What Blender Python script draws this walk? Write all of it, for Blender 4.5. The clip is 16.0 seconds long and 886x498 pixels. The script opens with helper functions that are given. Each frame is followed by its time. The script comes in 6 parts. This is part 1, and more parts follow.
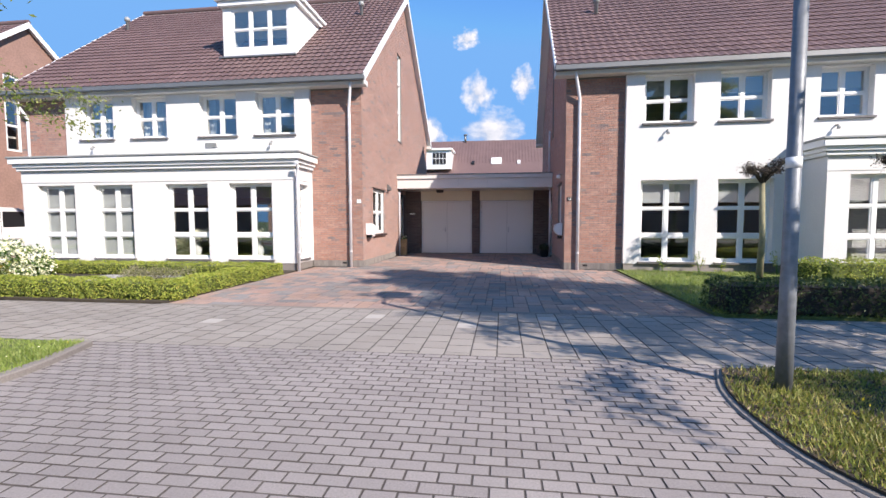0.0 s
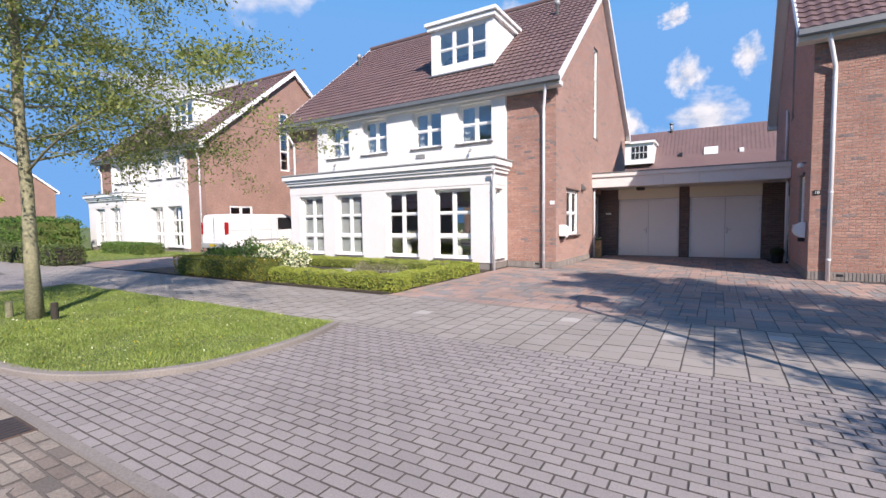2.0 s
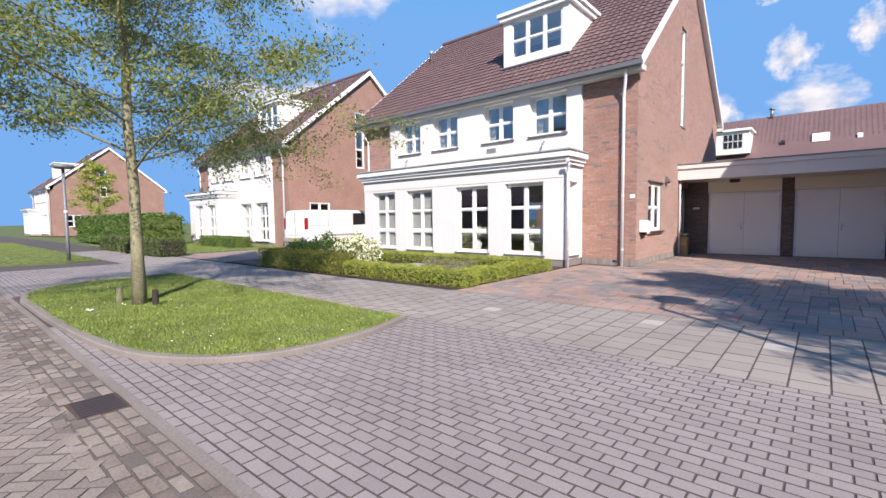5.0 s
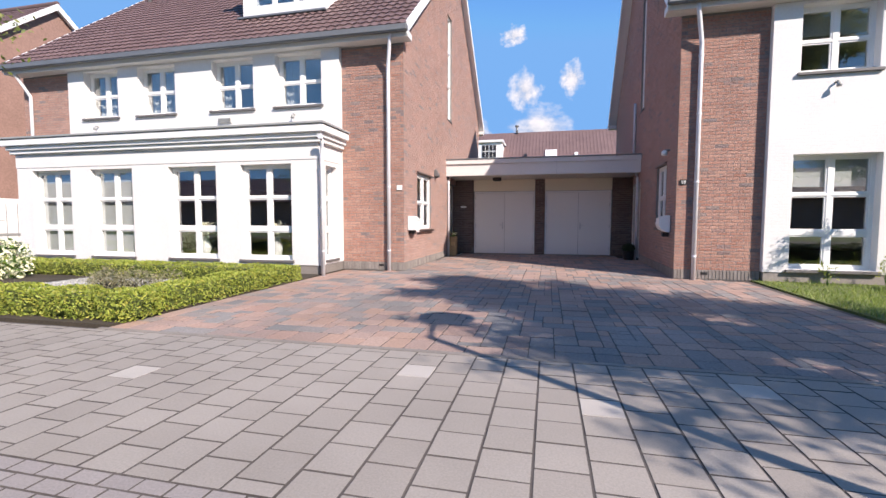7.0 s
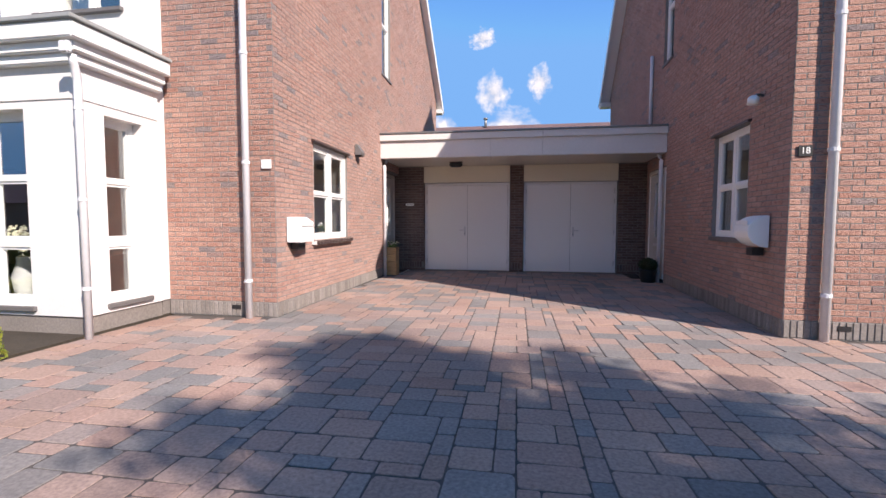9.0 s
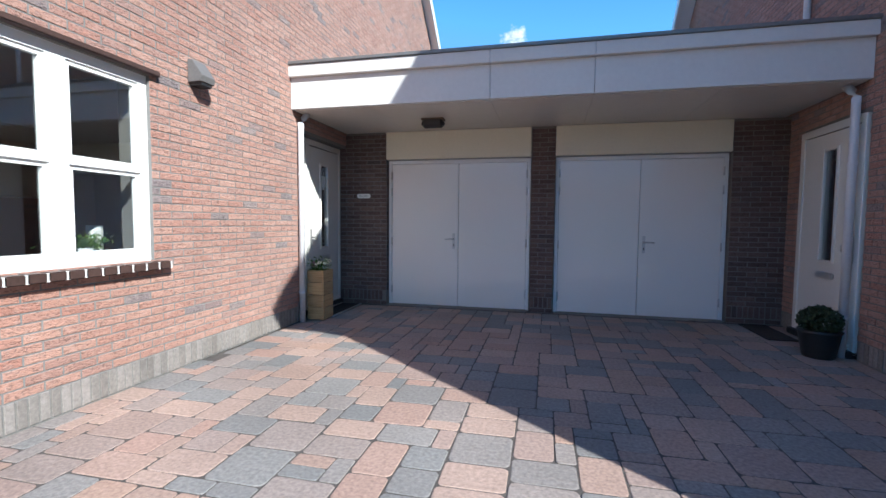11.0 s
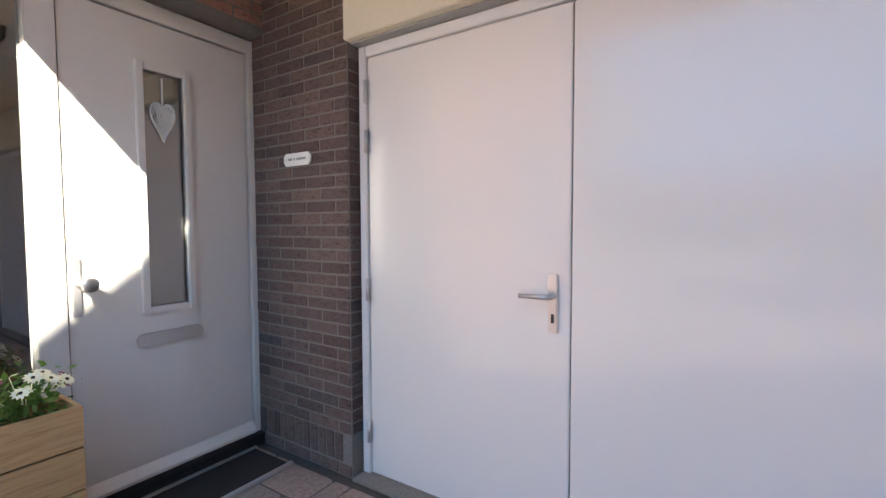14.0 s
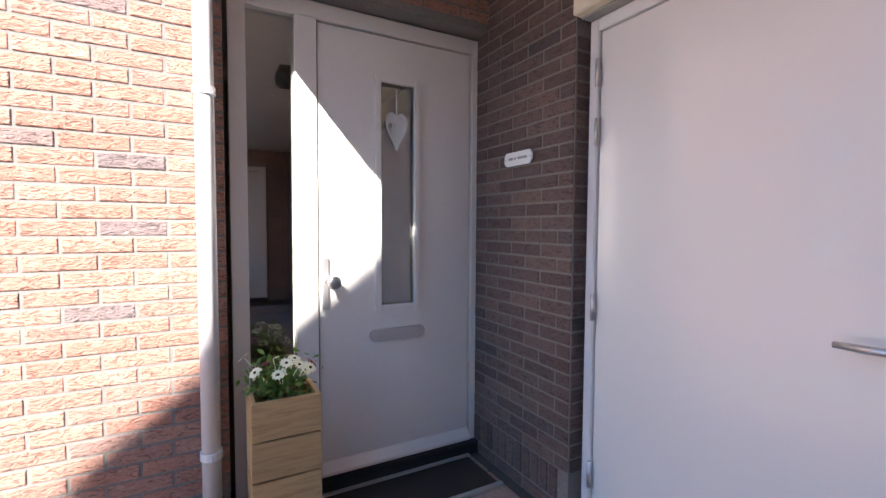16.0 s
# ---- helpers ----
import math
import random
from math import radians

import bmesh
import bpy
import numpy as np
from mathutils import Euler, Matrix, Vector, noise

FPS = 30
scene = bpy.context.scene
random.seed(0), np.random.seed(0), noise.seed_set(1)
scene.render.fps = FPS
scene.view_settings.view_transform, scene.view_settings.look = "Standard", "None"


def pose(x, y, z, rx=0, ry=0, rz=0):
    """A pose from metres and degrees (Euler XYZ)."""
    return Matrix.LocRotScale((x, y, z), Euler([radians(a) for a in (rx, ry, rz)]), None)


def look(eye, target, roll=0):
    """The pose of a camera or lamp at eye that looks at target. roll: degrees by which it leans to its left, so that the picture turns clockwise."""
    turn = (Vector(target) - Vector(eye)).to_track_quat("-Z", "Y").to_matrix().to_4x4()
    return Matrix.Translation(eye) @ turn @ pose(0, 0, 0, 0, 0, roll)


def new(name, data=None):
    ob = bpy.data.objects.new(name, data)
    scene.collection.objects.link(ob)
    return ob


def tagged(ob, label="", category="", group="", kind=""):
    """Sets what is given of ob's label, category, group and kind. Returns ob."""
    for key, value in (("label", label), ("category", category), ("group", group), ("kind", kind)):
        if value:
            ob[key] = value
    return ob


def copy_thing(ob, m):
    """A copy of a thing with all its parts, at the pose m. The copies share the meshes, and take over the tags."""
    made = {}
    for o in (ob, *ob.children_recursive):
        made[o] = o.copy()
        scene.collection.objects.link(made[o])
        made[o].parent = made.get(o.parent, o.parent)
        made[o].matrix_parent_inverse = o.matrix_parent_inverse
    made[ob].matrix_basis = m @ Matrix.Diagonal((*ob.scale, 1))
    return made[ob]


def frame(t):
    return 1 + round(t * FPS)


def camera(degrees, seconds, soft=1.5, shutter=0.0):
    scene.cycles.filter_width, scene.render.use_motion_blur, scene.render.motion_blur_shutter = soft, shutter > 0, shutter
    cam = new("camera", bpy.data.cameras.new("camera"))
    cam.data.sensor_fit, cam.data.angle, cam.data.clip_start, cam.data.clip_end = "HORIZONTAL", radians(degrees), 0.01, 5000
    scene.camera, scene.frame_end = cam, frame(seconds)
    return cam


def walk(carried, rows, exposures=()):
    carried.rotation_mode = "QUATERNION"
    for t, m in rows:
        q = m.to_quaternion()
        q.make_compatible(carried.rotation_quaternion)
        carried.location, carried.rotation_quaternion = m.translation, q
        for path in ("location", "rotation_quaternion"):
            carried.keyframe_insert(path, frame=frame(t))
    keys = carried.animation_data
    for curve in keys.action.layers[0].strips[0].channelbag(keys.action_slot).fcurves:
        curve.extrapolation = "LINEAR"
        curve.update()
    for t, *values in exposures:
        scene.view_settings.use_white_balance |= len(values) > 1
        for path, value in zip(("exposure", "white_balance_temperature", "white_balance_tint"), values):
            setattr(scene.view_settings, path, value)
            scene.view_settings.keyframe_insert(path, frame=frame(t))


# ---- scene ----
cam = camera(89.5, 16.0)
PATH = [
    (0, (3.985, -18.343, 1.331), (3.723, -16.365, 1.206), -0.1),
    (0.5, (3.957, -18.352, 1.346), (3.44, -16.423, 1.225), -0.3),
    (1, (3.915, -18.375, 1.35), (3.196, -16.512, 1.23), -0.5),
    (1.5, (3.918, -18.414, 1.369), (3.03, -16.626, 1.249), -0.6),
    (2, (3.939, -18.468, 1.365), (2.895, -16.766, 1.247), -0.7),
    (2.5, (3.935, -18.458, 1.377), (2.786, -16.826, 1.26), -0.6),
    (3, (3.938, -18.447, 1.383), (2.72, -16.865, 1.267), -0.5),
    (3.5, (3.931, -18.453, 1.383), (2.678, -16.898, 1.268), -0.4),
    (5.8, (3.784, -18.001, 1.277), (2.48, -16.49, 1.142), -0.8),
    (6, (3.728, -17.762, 1.265), (2.538, -16.162, 1.112), -0.3),
    (6.5, (3.279, -16.885, 1.268), (2.599, -15.011, 1.112), 0.4),
    (7, (3.204, -15.591, 1.166), (2.747, -13.648, 1.037), 0.1),
    (7.5, (3.07, -14.478, 1.145), (2.664, -12.524, 1.021), -0.0),
    (8, (2.938, -13.221, 1.181), (2.525, -11.268, 1.054), -0.1),
    (8.5, (2.938, -12.065, 1.18), (2.589, -10.099, 1.059), 0.0),
    (8.7, (2.922, -11.618, 1.186), (2.606, -9.647, 1.066), 0.1),
    (10.8, (3.059, -6.848, 1.237), (2.562, -4.914, 1.118), 0.3),
    (11, (2.984, -6.378, 1.247), (2.532, -4.434, 1.128), 0.5),
    (11.5, (2.761, -5.268, 1.256), (2.393, -3.306, 1.139), 0.5),
    (12, (2.644, -4.101, 1.252), (2.241, -2.144, 1.149), 0.6),
    (12.5, (2.597, -3.111, 1.246), (2.106, -1.174, 1.16), 0.8),
    (13, (2.465, -2.299, 1.241), (1.909, -0.379, 1.169), 0.7),
    (13.5, (2.359, -1.974, 1.273), (1.677, -0.096, 1.179), 0.5),
    (14, (2.234, -1.663, 1.271), (1.146, 0.012, 1.172), -0.2),
    (14.5, (2.103, -1.551, 1.286), (0.637, -0.193, 1.188), -0.4),
    (15, (2.025, -1.499, 1.301), (0.354, -0.405, 1.202), -0.1),
    (15.5, (2.035, -1.477, 1.304), (0.308, -0.474, 1.2), 0.2),
    (16, (2.043, -1.465, 1.297), (0.294, -0.501, 1.196), 0.3),
]
EXPOSURES = [(0, 0.97, 6850, 16), (2.5, 0.86, 6850, 18), (6.5, 0.93, 7000, 18), (7.5, 0.96, 7050, 19), (8.7, 0.98, 7100, 20), (10.8, 1.16, 5900, 5), (11.5, 1.5, 5900, 1), (12.2, 2.12, 6300, 4), (13, 2.75, 6950, 4), (14, 2.66, 7150, 8), (16, 2.38, 6700, 14)]
walk(cam, [(t, look(eye, target, roll)) for t, eye, target, roll in PATH], EXPOSURES)

# ---- world, sun and exposure ----
SUN_WAY = Vector((-1.0, 0.815, -0.945)).normalized()      # the way the sunlight travels
world = bpy.data.worlds.new("sky")
scene.world = world
world.use_nodes = True
wn = world.node_tree
sky = wn.nodes.new("ShaderNodeTexSky")
sky.sky_type = "NISHITA"
sky.sun_disc = False
sky.sun_elevation = math.asin(-SUN_WAY.z)
sky.sun_rotation = math.atan2(-SUN_WAY.x, -SUN_WAY.y)
sky.altitude = 0
sky.air_density, sky.dust_density, sky.ozone_density = 0.9, 0.1, 2.5
vivid = wn.nodes.new("ShaderNodeHueSaturation")
vivid.inputs["Saturation"].default_value = 1.25
wn.links.new(sky.outputs[0], vivid.inputs["Color"])
clear = wn.nodes.new("ShaderNodeMix")
clear.data_type, clear.blend_type = "RGBA", "DARKEN"
clear.inputs[0].default_value = 1.0
clear.inputs[7].default_value = (0.62, 1.62, 3.3, 1)      # no white haze above the horizon
wn.links.new(vivid.outputs[0], clear.inputs[6])
wn.links.new(clear.outputs[2], wn.nodes["Background"].inputs[0])
wn.nodes["Background"].inputs[1].default_value = 0.15
sun = new("sun", bpy.data.lights.new("sun", "SUN"))
sun.data.energy, sun.data.angle, sun.data.color = 4.1, radians(0.5), (1.0, 0.955, 0.9)
sun.matrix_world = look((0, -20, 30), Vector((0, -20, 30)) + SUN_WAY)


# ---- materials ----
def material(name):
    m = bpy.data.materials.new(name)
    m.use_nodes = True
    return m, m.node_tree, m.node_tree.nodes["Principled BSDF"]


def node(tree, kind, **inputs):
    n = tree.nodes.new(kind)
    for key, value in inputs.items():
        n.inputs[key.replace("_", " ")].default_value = value
    return n


def ramp(tree, source, *stops):
    r = tree.nodes.new("ShaderNodeValToRGB")
    while len(r.color_ramp.elements) < len(stops):
        r.color_ramp.elements.new(0.5)
    for e, (at, colour) in zip(r.color_ramp.elements, stops):
        e.position, e.color = at, (*colour, 1)
    tree.links.new(source, r.inputs[0])
    return r.outputs[0]


def grey(v):
    return (v, v, v)


def mixed(tree, a, b, factor, mode="MULTIPLY"):
    n = tree.nodes.new("ShaderNodeMix")
    n.data_type, n.blend_type = "RGBA", mode
    for socket, value in ((n.inputs[6], a), (n.inputs[7], b), (n.inputs[0], factor)):
        if isinstance(value, bpy.types.NodeSocket):
            tree.links.new(value, socket)
        elif isinstance(value, float):
            socket.default_value = value
        else:
            socket.default_value = (*value, 1)
    return n.outputs[2]


def chance(tree):
    """A random number for each piece, whether an object of its own or an island of a joined mesh."""
    ob, geo = tree.nodes.new("ShaderNodeObjectInfo"), tree.nodes.new("ShaderNodeNewGeometry")
    add = tree.nodes.new("ShaderNodeMath")
    add.operation = "ADD"
    tree.links.new(ob.outputs["Random"], add.inputs[0])
    tree.links.new(geo.outputs["Random Per Island"], add.inputs[1])
    fract = tree.nodes.new("ShaderNodeMath")
    fract.operation = "FRACT"
    tree.links.new(add.outputs[0], fract.inputs[0])
    return fract.outputs[0]


def place(tree):
    """World position, so that grain runs on from piece to piece at real size."""
    return tree.nodes.new("ShaderNodeNewGeometry").outputs["Position"]


def noise_at(tree, scale, detail=4.0, rough=0.6):
    n = node(tree, "ShaderNodeTexNoise", Scale=scale, Detail=detail, Roughness=rough)
    tree.links.new(place(tree), n.inputs["Vector"])
    return n.outputs[0]


def bump(tree, bsdf, height, strength, distance=0.01):
    b = node(tree, "ShaderNodeBump", Strength=strength, Distance=distance)
    tree.links.new(height, b.inputs["Height"])
    tree.links.new(b.outputs[0], bsdf.inputs["Normal"])


def rough_paint(name, colour, roughness=0.6, grain=40.0, wear=0.12, relief=0.15, metal=0.0, stain=1.2):
    """A plain surface with fine grain and broad, faint stains."""
    m, t, b = material(name)
    fine = ramp(t, noise_at(t, grain), (0.3, grey(1 - wear)), (0.7, grey(1.0)))
    broad = ramp(t, noise_at(t, stain), (0.35, grey(1 - wear * 0.8)), (0.7, grey(1.0)))
    t.links.new(mixed(t, mixed(t, colour, fine, 1.0), broad, 1.0), b.inputs["Base Color"])
    b.inputs["Roughness"].default_value, b.inputs["Metallic"].default_value = roughness, metal
    if relief:
        bump(t, b, noise_at(t, grain), relief, 0.004)
    return m


def pieces_paint(name, stops, roughness=0.85, grain=60.0, wear=0.3, relief=0.5, stain=0.7, stain_wear=0.2):
    """Bricks, stones and tiles: each piece with a tone of its own."""
    m, t, b = material(name)
    own = ramp(t, chance(t), *stops)
    fine = ramp(t, noise_at(t, grain), (0.3, grey(1 - wear)), (0.7, grey(1.05)))
    broad = ramp(t, noise_at(t, stain), (0.35, grey(1 - stain_wear)), (0.65, grey(1.0)))
    t.links.new(mixed(t, mixed(t, own, fine, 1.0), broad, 1.0), b.inputs["Base Color"])
    b.inputs["Roughness"].default_value = roughness
    bump(t, b, noise_at(t, grain), relief, 0.006)
    return m


def brick_paint(name, stops, crease=0.5, relief=0.9, chalk=0.42):
    """Hand-moulded bricks: folded faces with dark creases and a pale bloom on the high spots."""
    m, t, b = material(name)
    own = ramp(t, chance(t), *stops)
    squash = node(t, "ShaderNodeMapping", Scale=(1.0, 1.0, 2.6))
    t.links.new(place(t), squash.inputs["Vector"])
    folds = node(t, "ShaderNodeTexNoise", Scale=26.0, Detail=3.0, Roughness=0.55, Distortion=1.6)
    t.links.new(squash.outputs[0], folds.inputs["Vector"])
    dark = ramp(t, folds.outputs[0], (0.36, grey(1 - crease)), (0.47, grey(1.0)), (0.7, grey(1.08)))
    bloom = ramp(t, noise_at(t, 17.0, 3.0), (0.52, grey(0.0)), (0.75, grey(chalk)))
    pale = t.nodes.new("ShaderNodeMix")
    pale.data_type = "RGBA"
    t.links.new(bloom, pale.inputs[0])
    t.links.new(mixed(t, own, dark, 1.0), pale.inputs[6])
    pale.inputs[7].default_value = (0.60, 0.47, 0.41, 1)
    broad = ramp(t, noise_at(t, 0.7), (0.35, grey(0.84)), (0.65, grey(1.0)))
    t.links.new(mixed(t, pale.outputs[2], broad, 1.0), b.inputs["Base Color"])
    b.inputs["Roughness"].default_value = 0.88
    b.inputs["Sheen Weight"].default_value, b.inputs["Sheen Roughness"].default_value = chalk * 0.8, 0.45
    bump(t, b, folds.outputs[0], relief, 0.02)
    return m


def leaf_paint(name, stops, translucent=0.35):
    m, t, b = material(name)
    own = ramp(t, chance(t), *stops)
    patch = ramp(t, noise_at(t, 2.0), (0.3, grey(0.75)), (0.7, grey(1.1)))
    colour = mixed(t, own, patch, 1.0)
    t.links.new(colour, b.inputs["Base Color"])
    b.inputs["Roughness"].default_value = 0.55
    tr = t.nodes.new("ShaderNodeBsdfTranslucent")
    t.links.new(colour, tr.inputs[0])
    mix = t.nodes.new("ShaderNodeMixShader")
    mix.inputs[0].default_value = translucent
    t.links.new(b.outputs[0], mix.inputs[1])
    t.links.new(tr.outputs[0], mix.inputs[2])
    t.links.new(mix.outputs[0], t.nodes["Material Output"].inputs[0])
    return m


def glass_paint(name, tint=(0.9, 0.93, 0.93), base=0.21):
    m, t, b = material(name)
    t.nodes.remove(b)
    clear, gloss = t.nodes.new("ShaderNodeBsdfTransparent"), t.nodes.new("ShaderNodeBsdfGlossy")
    clear.inputs[0].default_value = (*tint, 1)
    gloss.inputs["Roughness"].default_value = 0.01
    facing = t.nodes.new("ShaderNodeLayerWeight")
    steep = t.nodes.new("ShaderNodeMath")
    steep.operation, steep.inputs[1].default_value = "POWER", 4.0
    t.links.new(facing.outputs["Facing"], steep.inputs[0])
    fres = t.nodes.new("ShaderNodeMath")
    fres.operation, fres.inputs[1].default_value, fres.inputs[2].default_value = "MULTIPLY_ADD", 0.85, base
    t.links.new(steep.outputs[0], fres.inputs[0])
    mix = t.nodes.new("ShaderNodeMixShader")
    t.links.new(fres.outputs[0], mix.inputs[0])
    t.links.new(clear.outputs[0], mix.inputs[1])
    t.links.new(gloss.outputs[0], mix.inputs[2])
    t.links.new(mix.outputs[0], t.nodes["Material Output"].inputs[0])
    return m


BRICK = brick_paint("brick", [(0.0, (0.400, 0.193, 0.142)), (0.3, (0.430, 0.226, 0.168)), (0.55, (0.470, 0.265, 0.200)), (0.75, (0.415, 0.220, 0.166)),
                              (0.93, (0.375, 0.210, 0.166)), (0.965, (0.210, 0.165, 0.165)), (1.0, (0.300, 0.222, 0.200))], 0.5, 0.7, 0.26)
BRICK_DARK = brick_paint("dark_brick", [(0.0, (0.115, 0.075, 0.066)), (0.5, (0.15, 0.10, 0.088)), (0.9, (0.19, 0.125, 0.105)), (1.0, (0.09, 0.075, 0.075))], 0.4, 0.7, 0.05)
BRICK_FAR = rough_paint("far_brickwork", (0.385, 0.235, 0.185), 0.9, 14.0, 0.25, 0.3)
MORTAR = rough_paint("mortar", (0.265, 0.255, 0.24), 0.95, 80.0, 0.25, 0.4)
MORTAR_DARK = rough_paint("dark_mortar", (0.265, 0.235, 0.215), 0.95, 80.0, 0.25, 0.4)
GLAZED = rough_paint("glazed_brick", (0.10, 0.06, 0.05), 0.35, 40.0, 0.3, 0.2)
PLINTH = pieces_paint("plinth_brick", [(0.0, (0.24, 0.21, 0.19)), (0.5, (0.29, 0.26, 0.235)), (1.0, (0.35, 0.31, 0.285))], grain=45.0)
STUCCO = rough_paint("white_brickwork", (0.75, 0.735, 0.715), 0.8, 25.0, 0.06, 0.3)
WHITE = rough_paint("white_paint", (0.82, 0.82, 0.80), 0.35, 60.0, 0.03, 0.03)
CREAM = rough_paint("cream_panel", (0.76, 0.71, 0.56), 0.5, 30.0, 0.05, 0.05)
DOOR_WHITE = rough_paint("door_paint", (0.84, 0.82, 0.77), 0.14, 30.0, 0.03, 0.03)
coat = DOOR_WHITE.node_tree.nodes["Principled BSDF"]
coat.inputs["Coat Weight"].default_value, coat.inputs["Coat Roughness"].default_value = 0.8, 0.07
GARAGE = rough_paint("garage_paint", (0.81, 0.79, 0.755), 0.3, 160.0, 0.015, 0.02)
coat = GARAGE.node_tree.nodes["Principled BSDF"]
coat.inputs["Coat Weight"].default_value, coat.inputs["Coat Roughness"].default_value = 0.9, 0.10
FASCIA = rough_paint("fascia_paint", (0.72, 0.70, 0.67), 0.5, 20.0, 0.06, 0.05)
SOFFIT = rough_paint("soffit_panel", (0.68, 0.64, 0.58), 0.32, 12.0, 0.05, 0.03)
TRIM_GREY = rough_paint("grey_trim", (0.34, 0.35, 0.34), 0.45, 40.0, 0.1, 0.05)
ZINC = rough_paint("zinc", (0.27, 0.27, 0.265), 0.45, 30.0, 0.15, 0.05, 0.5)
PIPE = rough_paint("pipe_plastic", (0.74, 0.74, 0.76), 0.4, 20.0, 0.08, 0.03)
STEEL = rough_paint("brushed_steel", (0.62, 0.61, 0.60), 0.34, 120.0, 0.08, 0.05, 0.7)
BLACK = rough_paint("black_plastic", (0.02, 0.02, 0.022), 0.45, 60.0, 0.2, 0.1)
RUBBER = rough_paint("door_mat", (0.045, 0.03, 0.028), 0.95, 150.0, 0.5, 0.8)


def wood_paint(name, light, dark):
    """Sawn softwood: fine grain along the plank, broad figure and a few knots."""
    m, t, b = material(name)
    stretch = node(t, "ShaderNodeMapping", Scale=(3.0, 3.0, 55.0))
    t.links.new(place(t), stretch.inputs["Vector"])
    grain = node(t, "ShaderNodeTexNoise", Scale=1.6, Detail=4.0, Roughness=0.6, Distortion=0.6)
    t.links.new(stretch.outputs[0], grain.inputs["Vector"])
    own = ramp(t, chance(t), (0.0, grey(0.82)), (1.0, grey(1.08)))
    colour = mixed(t, ramp(t, grain.outputs[0], (0.3, dark), (0.55, light), (0.75, light)), own, 1.0)
    knots = node(t, "ShaderNodeTexVoronoi", Scale=5.5)
    t.links.new(place(t), knots.inputs["Vector"])
    spot = ramp(t, knots.outputs["Distance"], (0.05, (0.35, 0.25, 0.18)), (0.10, grey(1.0)))
    t.links.new(mixed(t, colour, spot, 1.0), b.inputs["Base Color"])
    b.inputs["Roughness"].default_value = 0.65
    bump(t, b, grain.outputs[0], 0.25, 0.003)
    return m


WOOD = wood_paint("planter_wood", (0.55, 0.36, 0.17), (0.38, 0.22, 0.09))
SOIL = rough_paint("soil", (0.085, 0.066, 0.045), 0.95, 40.0, 0.5, 0.8)
GRAVEL = rough_paint("white_gravel", (0.55, 0.54, 0.5), 0.9, 55.0, 0.5, 0.9)
STONE = rough_paint("stone_sill", (0.17, 0.16, 0.155), 0.6, 40.0, 0.2, 0.2)
ROOF = pieces_paint("roof_tile", [(0.0, (0.145, 0.088, 0.082)), (0.5, (0.16, 0.10, 0.093)), (1.0, (0.178, 0.112, 0.104))], 0.6, 40.0, 0.15, 0.25, 0.5, 0.15)
COBBLE = pieces_paint("driveway_cobble", [(0.0, (0.440, 0.280, 0.225)), (0.2, (0.490, 0.345, 0.280)), (0.38, (0.400, 0.285, 0.245)), (0.52, (0.355, 0.300, 0.272)),
                                          (0.64, (0.235, 0.228, 0.222)), (0.8, (0.315, 0.292, 0.275)), (0.9, (0.390, 0.275, 0.230)), (1.0, (0.480, 0.315, 0.240))], 0.9, 45.0, 0.38, 0.7, 0.5, 0.28)
TILE = pieces_paint("pavement_tile", [(0.0, (0.315, 0.280, 0.246)), (0.5, (0.338, 0.302, 0.266)), (1.0, (0.362, 0.325, 0.288))], 0.9, 90.0, 0.18, 0.4, 0.6, 0.16)
PALE_TILE = rough_paint("new_pavement_tile", (0.47, 0.43, 0.39), 0.9, 90.0, 0.15, 0.3)
PAVER = pieces_paint("grey_paver", [(0.0, (0.300, 0.266, 0.252)), (0.5, (0.326, 0.290, 0.274)), (1.0, (0.356, 0.318, 0.298))], 0.9, 90.0, 0.25, 0.5, 0.6, 0.16)
STREET = pieces_paint("street_brick", [(0.0, (0.275, 0.227, 0.196)), (0.5, (0.327, 0.273, 0.232)), (1.0, (0.378, 0.323, 0.272))], 0.9, 70.0, 0.3, 0.5, 0.6, 0.25)
GUTTER = pieces_paint("gutter_brick", [(0.0, (0.235, 0.185, 0.150)), (0.4, (0.325, 0.265, 0.215)), (0.8, (0.385, 0.325, 0.262)), (1.0, (0.19, 0.155, 0.135))], 0.9, 70.0, 0.35, 0.6, 1.6, 0.3)
SAND = rough_paint("street_sand", (0.20, 0.17, 0.145), 0.95, 90.0, 0.4, 0.5)
KERB = rough_paint("kerb_concrete", (0.30, 0.265, 0.235), 0.9, 60.0, 0.3, 0.4)
JOINT = rough_paint("joint_sand", (0.12, 0.102, 0.092), 0.95, 90.0, 0.4, 0.5)
LEAF_TREE = leaf_paint("tree_leaf", [(0.0, (0.132, 0.180, 0.039)), (0.5, (0.228, 0.282, 0.066)), (1.0, (0.372, 0.384, 0.121))], 0.5)
LEAF_HEDGE = leaf_paint("hedge_leaf", [(0.0, (0.21, 0.28, 0.045)), (0.4, (0.33, 0.40, 0.065)), (0.8, (0.46, 0.50, 0.09)), (1.0, (0.53, 0.47, 0.10))])
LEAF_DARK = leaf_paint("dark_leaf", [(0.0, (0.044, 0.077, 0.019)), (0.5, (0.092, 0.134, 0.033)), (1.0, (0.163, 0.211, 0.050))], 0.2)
LEAF_GREEN = leaf_paint("green_leaf", [(0.0, (0.060, 0.131, 0.024)), (0.5, (0.105, 0.203, 0.036)), (1.0, (0.180, 0.290, 0.060))])
LEAF_GREY = leaf_paint("lavender_leaf", [(0.0, (0.180, 0.189, 0.096)), (0.5, (0.285, 0.275, 0.156)), (1.0, (0.390, 0.334, 0.204))])
